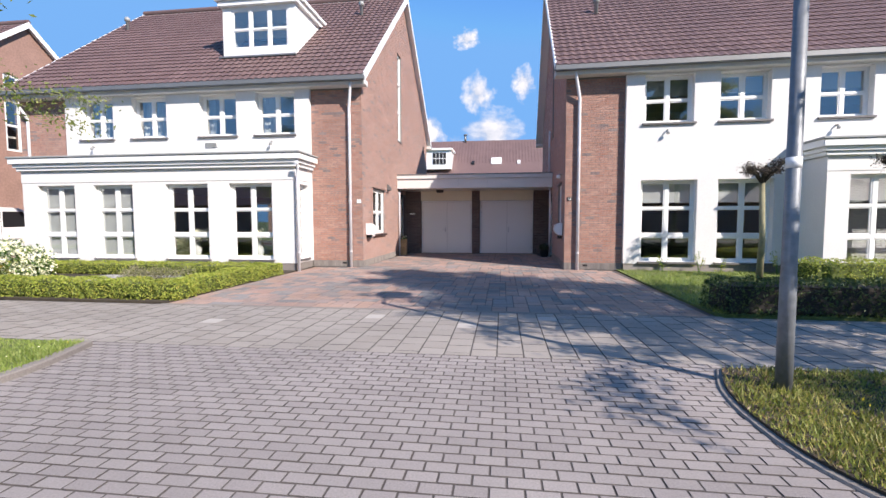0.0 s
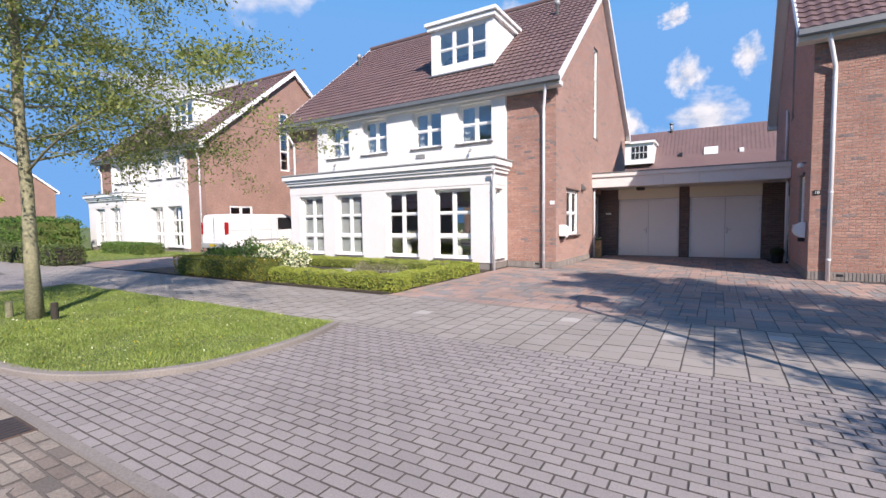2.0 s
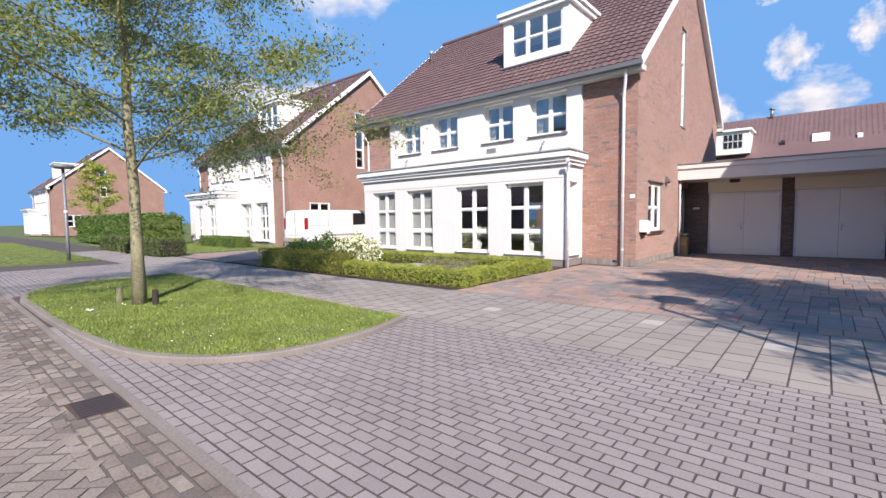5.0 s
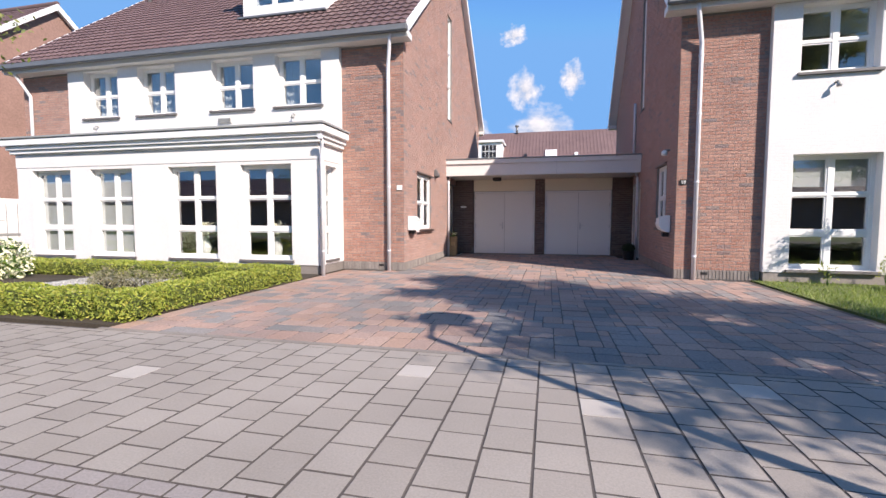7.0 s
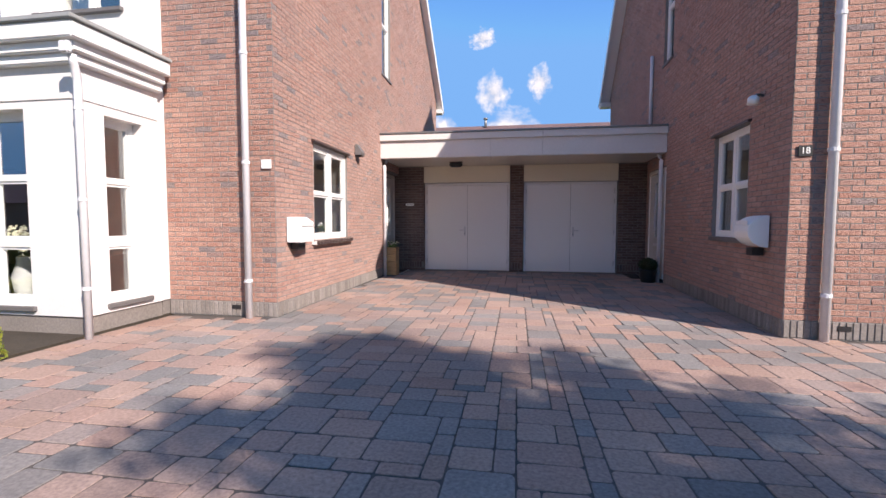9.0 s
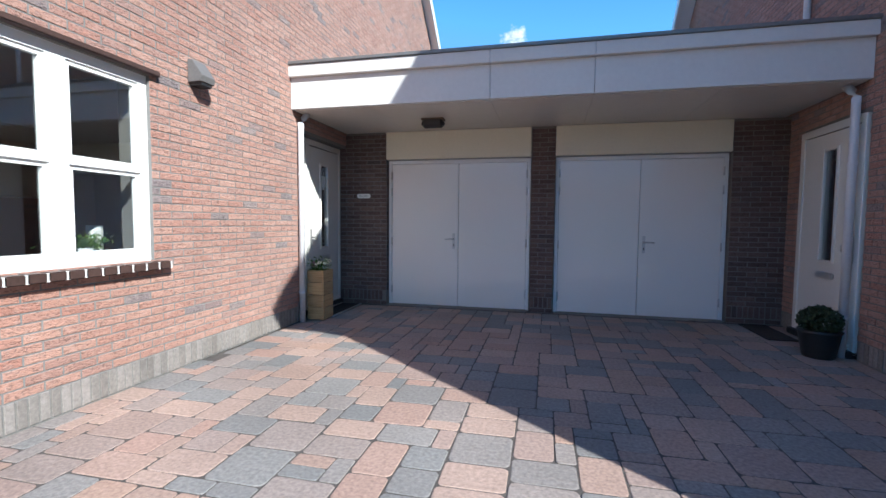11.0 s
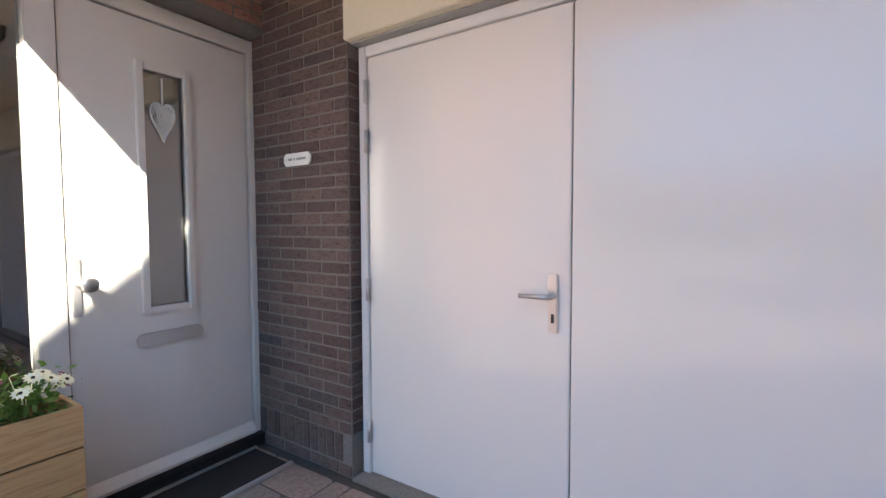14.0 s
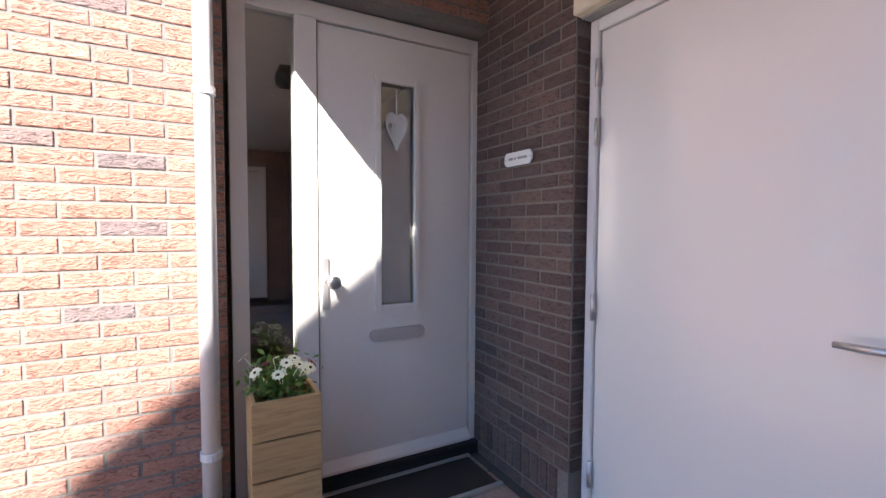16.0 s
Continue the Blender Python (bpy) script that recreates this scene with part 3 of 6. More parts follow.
    if detail:
        br = courses(FRONT + 0.004, BACK, 0.19, 10.1, gable_holes, roof_z, 5)
        lay("brick", br, on_side(g0, -sg), BRICK, gable, near, 290, (0.012, 0.06), "bricks")
        low = [(FRONT + 0.033 + k * 0.0625, 0.10, 0.051, 0.17, 0.0, 0.010) for k in range(int((BACK - FRONT) / 0.0625))]
        low = [p for p in low if not any(h[0] - 0.03 < p[0] < h[1] + 0.03 and h[2] < 0.1 for h in gable_holes)]
        lay("plinth_brick", low, on_side(g0, -sg), PLINTH, gable, near, 60, (0.05, 0.012), "plinth_bricks")
    # far gable and back wall, floors
    bm = wall_side(bmesh.new(), g1, -0.30 * sg, FRONT + 0.301, BACK, 0, 5.0)
    prism(bm, [(FRONT + 0.301, 5.0), (BACK, 5.0), (BACK, roof_z(BACK)), (RIDGE_Y, roof_z(RIDGE_Y)), (FRONT + 0.301, roof_z(FRONT + 0.301))], lambda u, v, side: (g1 - 0.30 * sg * side, u, v))
    part("far_gable_wall", bm, BRICK_FAR, home)
    # back openings are made up, to let daylight brighten the ground-floor rooms
    garden = [(*sorted((X(a), X(b))), 0.15, 2.35) for a, b in ((1.2, 3.4), (3.9, 6.1), (6.6, 9.6))] if has_bay == "full" else []
    part("back_wall", wall_front(bmesh.new(), xs[0] + 0.31, xs[1] - 0.31, 0, 5.1, BACK - 0.3, 0.3, garden), BRICK_FAR, home)
    if detail:
        for a, b, c, d in garden:
            window(home, lambda u, dd, z: (u, BACK - 0.1 + dd, z), a, b, c, d, 2, ((1.0, 0.0),), "wide garden window")
    part("upper_floor", boxes((xs[0] + 0.31, xs[1] - 0.31, FRONT + 0.31, BACK - 0.31, 2.62, 2.80), (xs[0] + 0.31, xs[1] - 0.31, FRONT + 0.31, BACK - 0.31, 5.02, 5.10)), INTERIOR, home)
    part("ground_floor", boxes((xs[0] + 0.31, xs[1] - 0.31, FRONT + 0.31, BACK - 0.31, 0.0, 0.03)), INTERIOR_FLOOR, home)
    part("partition_wall", boxes((*sorted((X(0.31), X(2.0))), -1.6, -1.5, 0.031, 2.61), (xs[0] + 0.31, xs[1] - 0.31, -1.9, -1.8, 2.81, 5.01), (X(5.4), X(5.5), FRONT + 0.32, -1.9, 2.81, 5.01)), INTERIOR, home)
    for a, b, c, d in ups:
        window(home, lambda u, dd, z: (u, FRONT + 0.06 - dd, z), a, b, c, d, 2, UPPER, "white upper window with four panes", 0.25)
    if has_bay == "full":
        bay(home, X, 1.48, 9.80, BAY_WIN, True)
    else:
        for a, b, c, d in lows[:2]:
            window(home, lambda u, dd, z: (u, FRONT + 0.06 - dd, z), a, b, c, d, 2, TALL, "tall white window with small panes", 0.25)
        bay(home, X, 5.58, 9.80, ((6.05, 7.20), (7.82, 8.95)), False)
    # roof
    r0, r1 = xs[0] - over, xs[1] + over
    bm = bmesh.new()
    for s in (-1, 1):
        y_e = RIDGE_Y + s * (RIDGE_Y - FRONT + 0.30)
        z_e = RIDGE_Z - (RIDGE_Y - FRONT + 0.30) * SLOPE
        prism(bm, [(RIDGE_Y, RIDGE_Z - 0.16), (RIDGE_Y, RIDGE_Z - 0.05), (y_e, z_e - 0.05), (y_e, z_e - 0.16)], lambda u, v, side: (r0 + 0.03 if side == 0 else r1 - 0.03, u, v))
    deck = part("roof", bm, TRIM_GREY, home, "brown tiled gable roof")
    roof_tiles(deck, r0, r1, True, (X(3.0), 1.5), 240 if detail else 0)
    roof_tiles(deck, r0, r1, False, (0, 0), 0)
    part("ridge_cap", tube(bmesh.new(), [(r0, RIDGE_Y, RIDGE_Z - 0.0), (r1, RIDGE_Y, RIDGE_Z - 0.0)], 0.10, 10), ROOF, deck)
    for x_v, way in ((xs[0], -1), (xs[1], 1)):
        bm = bmesh.new()
        for s in (-1, 1):
            y_e = RIDGE_Y + s * (RIDGE_Y - FRONT + 0.36)
            z_e = RIDGE_Z - (RIDGE_Y - FRONT + 0.36) * SLOPE
            prism(bm, [(RIDGE_Y, RIDGE_Z - 0.26), (RIDGE_Y, RIDGE_Z + 0.0), (y_e, z_e + 0.0), (y_e, z_e - 0.26)], lambda u, v, side: (x_v + way * (over - 0.03 + 0.04 * side), u, v))
            prism(bm, [(RIDGE_Y, RIDGE_Z - 0.20), (RIDGE_Y, RIDGE_Z - 0.17), (y_e, z_e - 0.17), (y_e, z_e - 0.20)], lambda u, v, side: (x_v + way * (over - 0.03) * side, u, v))
        part("bargeboard", bm, WHITE, deck, "white bargeboard")
    for s, y_w in ((-1, FRONT), (1, BACK)):
        part("eave_box", boxes((r0 + 0.0, r1 - 0.0, y_w + s * 0.001 if s < 0 else y_w, y_w + s * 0.33, 5.105, 5.25)), FASCIA, deck, "cream eave boarding", bevel=0.006)
        part("gutter", boxes((r0 - 0.02, r1 + 0.02, y_w + s * 0.335, y_w + s * 0.47, 5.19, 5.33)), ZINC, deck, "zinc gutter", bevel=0.02)
    # downpipe on the front
    px = X(0.34)
    bm = tube(bmesh.new(), [(px - sg * 0.14, FRONT - 0.33, 5.2), (px - sg * 0.12, FRONT - 0.30, 5.05), (px, FRONT - 0.075, 4.55), (px, FRONT - 0.07, 4.4), (px, FRONT - 0.07, 0.0)], 0.042, 12)
    pipe = part("downpipe", bm, PIPE, home, "pale grey downpipe", True)
    for z in (0.45, 1.9, 3.2, 4.3):
        part("pipe_bracket", tube(bmesh.new(), [(px, FRONT - 0.07, z), (px, FRONT - 0.07, z + 0.035)], 0.05, 12), PIPE, pipe)
    qx = X(REACH - 0.34)
    part("downpipe", tube(bmesh.new(), [(qx + sg * 0.2, FRONT - 0.33, 5.2), (qx + sg * 0.16, FRONT - 0.28, 5.05), (qx, FRONT - 0.075, 4.55), (qx, FRONT - 0.07, 4.4), (qx, FRONT - 0.07, 0.0)], 0.042, 12), PIPE, home, "pale grey downpipe", True)
    return home, deck


def dormer(deck, X):
    xs = sorted((X(2.40), X(4.82)))
    y0, z0, z1 = -4.82, 6.50, 8.05
    y_back = RIDGE_Y - (RIDGE_Z - z1) / SLOPE
    bm = wall_front(bmesh.new(), xs[0], xs[1], z0, z1, y0, 0.08, [(xs[0] + 0.27, xs[1] - 0.22, 6.74, 8.00)])
    for x in (xs[0], xs[1] - 0.06):
        prism(bm, [(y0 + 0.081, z0), (y0 + 0.081, z1), (y_back + 0.2, z1)], lambda u, v, side: (x + 0.06 * side, u, v))
    d = part("dormer", bm, WHITE, deck, "white painted dormer with a flat roof")
    cap = boxes((xs[0] - 0.10, xs[1] + 0.10, y0 - 0.12, y_back + 0.3, 8.052, 8.20), (xs[0] - 0.17, xs[1] + 0.17, y0 - 0.19, y_back + 0.3, 8.202, 8.33))
    part("dormer_roof", cap, WHITE, d, bevel=0.012)
    part("dormer_lead", boxes((xs[0] - 0.06, xs[1] + 0.06, y0 - 0.18, y0 + 0.02, 6.44, 6.50)), ZINC, d, "grey lead apron", bevel=0.01)
    part("dormer_inside", boxes((xs[0] + 0.07, xs[1] - 0.07, y0 + 1.2, y0 + 1.25, 6.6, 8.04)), INTERIOR, d)
    w = window(deck, lambda u, dd, z: (u, y0 + 0.02 - dd, z), xs[0] + 0.27, xs[1] - 0.22, 6.74, 8.00, 3, UPPER, "white dormer window with six panes")


def roof_vent(deck, x, y):
    z = RIDGE_Z - abs(y - RIDGE_Y) * SLOPE
    part("roof_vent", tube(bmesh.new(), [(x, y, z - 0.1), (x, y, z + 0.30), (x, y, z + 0.31), (x, y, z + 0.42), (x, y, z + 0.47)], [0.06, 0.06, 0.10, 0.10, 0.05], 12), TRIM_GREY, deck, "grey roof vent", True)


LEFT = lambda u: 0.0 - u
RGX = 5.66
RIGHT = lambda u: RGX + u
L_KITCHEN, L_SLOT, L_DOOR = (-4.80, -3.50, 0.93, 2.34), (-1.40, -0.76, 4.42, 7.70), (-1.36, -0.03, 0.0, 2.34)
R_KITCHEN, R_SLOT, R_DOOR = (-4.95, -3.9, 1.0, 2.40), (-1.75, -1.15, 4.35, 7.5), (-1.55, -0.40, 0.0, 2.28)
left_house, left_roof = house(LEFT, "red-brown brick house with white bay windows and brown tiled roof", "full", True, (L_KITCHEN, L_SLOT, L_DOOR), (-1.6, 1.2))
dormer(left_roof, LEFT)
roof_vent(left_roof, -1.17, -2.0)
roof_vent(left_roof, -10.7, -2.0)
right_house, right_roof = house(RIGHT, "brick house with white front panel and brown tiled roof", "half", True, (R_KITCHEN, R_SLOT, R_DOOR), (-5.6, 1.2), over=0.32)
roof_vent(right_roof, RGX + 1.15, -3.2)
FAR = lambda u: -17.3 - u
far_house, far_roof = house(FAR, "brick house with white front beyond the parked van", "half", False, ((-4.62, -3.3, 1.0, 2.36), (-1.40, -0.76, 4.42, 7.7)))
dormer(far_roof, FAR)
roof_vent(far_roof, -18.4, -2.0)

# windows in the gables
window(left_house, lambda u, d, z: (-0.03 + d, u, z), *L_KITCHEN, 2, UPPER, "white kitchen window with four panes", 0.0, 0.07, 0.07, 0.12)
window(left_house, lambda u, d, z: (-0.05 + d, u, z), *L_SLOT, 1, ((1.0, 0.04), (1.0, 0.04), (1.0, 0.0)), "tall narrow stair window", 0.08)
window(right_house, lambda u, d, z: (RGX + 0.05 - d, u, z), *R_KITCHEN, 2, UPPER, "white side window with four panes", 0.08)
window(right_house, lambda u, d, z: (RGX + 0.05 - d, u, z), *R_SLOT, 1, ((1.0, 0.04), (1.0, 0.04), (1.0, 0.0)), "tall narrow stair window", 0.08)

# ---- carport and garages ----
garage = thing("garage_block", "pair of garages under a shared flat carport roof", "garage", (2.85, 0, 0))
PIER = -0.07
PIERS = ((-0.098, 0.65), (2.755, 3.075), (5.22, RGX + 0.20))
for a, b in PIERS:
    pier = part("garage_pier", boxes((a, b, PIER, 0.20, 0, 2.56)), MORTAR_DARK, garage, "dark brown brick pier")
    lay("dark_brick", courses(a + 0.003, b - 0.003, 0.22, 2.54, seed=9), on_front(PIER), BRICK_DARK, pier, (0.3, 1.4), 290, (0.012, 0.06), "bricks")
    if b < 1:
        lay("dark_brick", courses(PIER + 0.004, 0.06, 0.22, 2.14, seed=8), on_side(b, 1), BRICK_DARK, pier, (0, 1.4), 60, (0.012, 0.06), "bricks")
    low = [(a + 0.033 + k * 0.0625, 0.145, 0.05, 0.14, 0.0, 0.008) for k in range(int((b - a) / 0.0625))]
    low += [(u, 0.035, w, 0.05, 0.0, 0.008) for u, z, w, *_ in courses(a + 0.003, b - 0.003, 0.0, 0.06)]
    lay("dark_plinth_brick", low, on_front(PIER), BRICK_DARK, pier, (0.3, 0), 60, (0.04, 0.02), "plinth_bricks")


def garage_door(x0, x1, seam, handle_side):
    """A pair of flat white side-hung garage doors in a frame, with hinges and a lever handle."""
    d = thing("garage_door", "closed pale grey double garage door with side hinges", "garage door", ((x0 + x1) / 2, 0, 0), "garage doors")
    part("door_frame", boxes((x0, x0 + 0.045, -0.008, 0.12, 0, 2.15), (x1 - 0.045, x1, -0.008, 0.12, 0, 2.15), (x0 + 0.046, x1 - 0.046, -0.008, 0.12, 2.10, 2.15)), WHITE, d, "white frame", bevel=0.004)
    part("header_panel", boxes((x0 - 0.01, x1 + 0.005, -0.10, 0.1, 2.16, 2.555)), CREAM, d, "cream panel above the doors", bevel=0.004)
    part("header_strip", boxes((x0 + 0.0, x1 - 0.0, -0.06, 0.1, 2.151, 2.159)), TRIM_GREY, d)
    for a, b in ((x0 + 0.048, seam - 0.003), (seam + 0.003, x1 - 0.048)):
        leaf = part("door_leaf", boxes((a, b, 0.006, 0.045, 0.02, 2.096)), GARAGE, d, bevel=0.004)
    # solid black sheet stands in for the shade in the gaps round the leaves
    part("inner_frame", boxes((x0 + 0.046, x1 - 0.046, 0.05, 0.1, 0.0, 2.1)), BLACK, d)
    part("threshold", boxes((x0, x1, -0.09, 0.1, 0.0, 0.018)), KERB, d, "grey concrete threshold", bevel=0.004)
    for x, s in ((x0 + 0.05, 1), (x1 - 0.05, -1)):
        for z in (0.24, 0.96, 1.69, 1.93):
            part("hinge", tube(bmesh.new(), [(x, -0.012, z - 0.055), (x, -0.012, z + 0.055)], 0.011, 8), STEEL, d, "steel hinge", True)
    hx = seam + handle_side * 0.065
    plate = part("handle_plate", boxes((hx - 0.019, hx + 0.019, -0.011, 0.001, 0.86, 1.09)), STEEL, d, "brushed steel plate", bevel=0.0045)
    part("keyhole", boxes((hx - 0.006, hx + 0.006, -0.013, -0.0105, 0.90, 0.935)), BLACK, plate)
    part("lever_handle", tube(bmesh.new(), [(hx, -0.01, 1.005), (hx, -0.05, 1.005), (hx + handle_side * 0.02, -0.058, 1.006), (hx + handle_side * 0.12, -0.055, 1.003)], [0.012, 0.011, 0.011, 0.009], 10), STEEL, plate, "", True)
    return d


garage_door(0.665, 2.745, 1.725, -1)
garage_door(3.085, 5.205, 4.17, 1)
part("lintel_wall", boxes((0.66, 5.21, 0.18, 0.20, 2.1, 2.56)), MORTAR, garage)
part("back_wall", boxes((-0.098, RGX + 0.098, 5.0, 5.2, 0, 2.56)), MORTAR, garage)
part("roof_slab", boxes((0.012, RGX + 0.125, -1.50, 5.2, 2.585, 3.0)), TRIM_GREY, garage, "flat bitumen roof")
SOF = ((0.016, 1.0), (1.004, 2.36), (2.364, 3.42), (3.424, 4.6), (4.604, RGX + 0.12))
bm = bmesh.new()
for a, b in SOF:
    bx(bm, a, b, -1.49, 0.17, 2.56, 2.583)
tagged(part("ceiling", bm, SOFFIT), "cream panelled carport ceiling", "ceiling", "", "structure")
FB = ((-0.06, 2.358), (2.362, 3.418), (3.422, RGX + 0.13))
for a, b in FB:
    part("fascia_board", boxes((a, b, -1.55, -1.505, 2.565, 2.925)), FASCIA, garage, "off-white fascia board", bevel=0.003)
    part("fascia_trim", boxes((a, b, -1.60, -1.505, 2.927, 3.06)), FASCIA, garage, bevel=0.004)
part("roof_edge", boxes((-0.07, RGX + 0.135, -1.62, -1.45, 3.062, 3.10)), ZINC, garage, "zinc roof edge", bevel=0.006)


# ---- ground ----
bm = bmesh.new()
bx(bm, -900, 900, -900, 900, -0.9, -0.10)
tagged(part("ground", bm, TURF), "grass-covered ground reaching the horizon", "ground", "", "structure")


def slab(name, outline, z, mat, label, category, thick=0.3):
    bm = bmesh.new()
    prism(bm, outline, lambda u, v, side: (u, v, z - thick * side))
    return tagged(part(name, bm, mat), label, category, "", "structure")


# driveway between the houses
def cobbles(x0, x1, y0, y1, seed, inside=lambda x, y: True):
    """Tumbled cobbles of mixed sizes packed at random on a ten-centimetre grid."""
    r = random.Random(seed)
    unit = 0.112
    nx, ny = int((x1 - x0) / unit), int((y1 - y0) / unit)
    used, out = np.zeros((nx + 4, ny + 4), bool), []
    used[nx:, :] = True
    used[:, ny:] = True
    for j in range(ny):
        for i in range(nx):
            if used[i, j]:
                continue
            sizes = [(3, 2), (2, 3), (2, 2), (2, 2), (3, 3), (3, 2), (2, 1)]
            r.shuffle(sizes)
            for w, d in sizes + [(1, 2), (1, 1)]:
                if not used[i:i + w, j:j + d].any():
                    break
            used[i:i + w, j:j + d] = True
            mx, my = x0 + (i + w / 2) * unit, y0 + (j + d / 2) * unit
            if inside(mx, my):
                out.append((mx, my, w * unit - 0.007, d * unit - 0.007, r.uniform(-0.018, 0.018), 0.040 + r.uniform(-0.002, 0.002)))
    return out


drive = slab("driveway", [(-1.45, -11.82), (6.95, -11.82), (6.95, -8.3), (7.0, -5.7), (5.95, -5.7), (5.95, 0.2), (-0.2, 0.2), (-0.2, -5.7), (-1.45, -5.7)], -0.005, JOINT, "driveway of tumbled red and grey cobbles", "driveway")
lay("cobble", cobbles(-1.43, 6.93, -11.77, -0.10, 11, lambda x, y: (-0.02 < x < 5.86 or y < -5.9)), flat(-0.04), COBBLE, drive, (2.6, -6.0), 300, (0.022, 0.022), "cobbles")
drive2 = slab("driveway", [(-16.8, -11.72), (-11.5, -11.72), (-11.5, 4), (-16.8, 4)], -0.005, JOINT, "neighbours' driveway of tumbled cobbles", "driveway")
lay("cobble", cobbles(-16.78, -11.52, -11.70, 3.9, 12), flat(-0.04), COBBLE, drive2, (-12, -11), 40, (0.035, 0.035), "cobbles")

# pavement of square tiles along the front gardens
rnd = random.Random(21)
pave = slab("pavement", [(-70, -14.0), (50, -14.0), (50, -11.82), (-70, -11.82)], -0.004, JOINT, "pavement of square grey concrete tiles", "pavement")
tiles, pale = [], []
for c in range(-100, 56):
    for r in range(10):
        x, y = 3.02 + c * 0.263, -14.036 + r * 0.263 + (0.1315 if c % 2 else 0.0)
        lo, hi = max(y - 0.1315, -14.0), min(y + 0.1315, -11.86)
        if hi - lo > 0.05:
            new_tile = any(abs(x - a) < 0.13 and abs(y - b) < 0.13 for a, b in ((3.55, -12.60), (2.25, -12.39), (0.13, -12.9), (4.6, -12.2)))
            (pale if new_tile else tiles).append((x, (lo + hi) / 2, 0.254, hi - lo - 0.007, rnd.uniform(-0.005, 0.005), 0.040 + rnd.uniform(-0.0015, 0.0015)))
lay("tile", tiles, flat(-0.04), TILE, pave, (2.6, -12.9), 300, (0.012, 0.012), "tiles")
lay("pale_tile", pale, flat(-0.04), PALE_TILE, pave, (2.6, -12.9), 10, (0.012, 0.012))
part("pavement_edging", boxes((-1.5, 7.0, -11.855, -11.775, -0.2, 0.003)), KERB, pave, "pale concrete edging strip", bevel=0.006)

# crossings of grey pavers between the verges
cross = slab("crossing", [(-70, -17.35), (50, -17.35), (50, -14.002), (-70, -14.002)], -0.004, JOINT, "crossing of grey concrete pavers in running bond", "pavement")
pav = []
for r in range(34):
    for c in range(-100, 46):
        x, y = 3.84 + c * 0.1765 + (0.088 if r % 2 else 0), -14.052 - r * 0.0985
        if -3.8 < x < 7.4 or -17.0 < x < -7.5:
            pav.append((x, y, 0.169, 0.0905, rnd.uniform(-0.006, 0.006), 0.040 + rnd.uniform(-0.0015, 0.0015)))
lay("paver", pav, flat(-0.04), PAVER, cross, (3.0, -16.0), 300, (0.015, 0.03), "pavers")

# street in herringbone, with a gutter course
road = slab("road", [(-70, -26), (60, -26), (60, -17.352), (-70, -17.352)], -0.008, SAND, "brick street laid in herringbone", "road")
herr, s45, unit = [], math.sqrt(0.5), 0.0925
for i in range(-125, 125):
    for j in range(-125, 125):
        # each lattice cell starts a brick along or across by its place on the diagonal
        k = (i - j) % 4
        if k == 0:
            a, b, turn = i + 1.0, j + 0.5, 0.0
        elif k == 3:
            a, b, turn = i + 0.5, j + 1.0, math.pi / 2
        else:
            continue
        x, y = 1.0 + (a - b) * s45 * unit, -20.0 + (a + b) * s45 * unit
        if -9 < x < 7 and -22.5 < y < -17.80:
            herr.append((x, y, 0.179, 0.086, turn + math.pi / 4, 0.040 + rnd.uniform(-0.002, 0.002)))
lay("street_brick", herr, flat(-0.044), STREET, road, (0.5, -18.6), 300, (0.015, 0.03), "street_bricks")
gut = []
for r in range(5):
    for c in range(-150, 70):
        x = c * 0.1845 + (0.092 if r % 2 else 0)
        if rnd.random() < 0.03:                           # a sunken brick leaves a hole
            continue
        gut.append((x, -17.44 - r * 0.0885, 0.174 - rnd.uniform(0, 0.012), 0.081 - rnd.uniform(0, 0.008), rnd.uniform(-0.03, 0.03), 0.041 + rnd.uniform(-0.006, 0.004)))
part("gutter_edging", boxes((-70, 50, -17.392, -17.315, -0.2, 0.004)), KERB, road, "pale concrete edging strip", bevel=0.006)
lay("gutter_brick", gut, flat(-0.044), GUTTER, road, (0.5, -17.5), 120, (0.015, 0.03), "gutter_bricks")


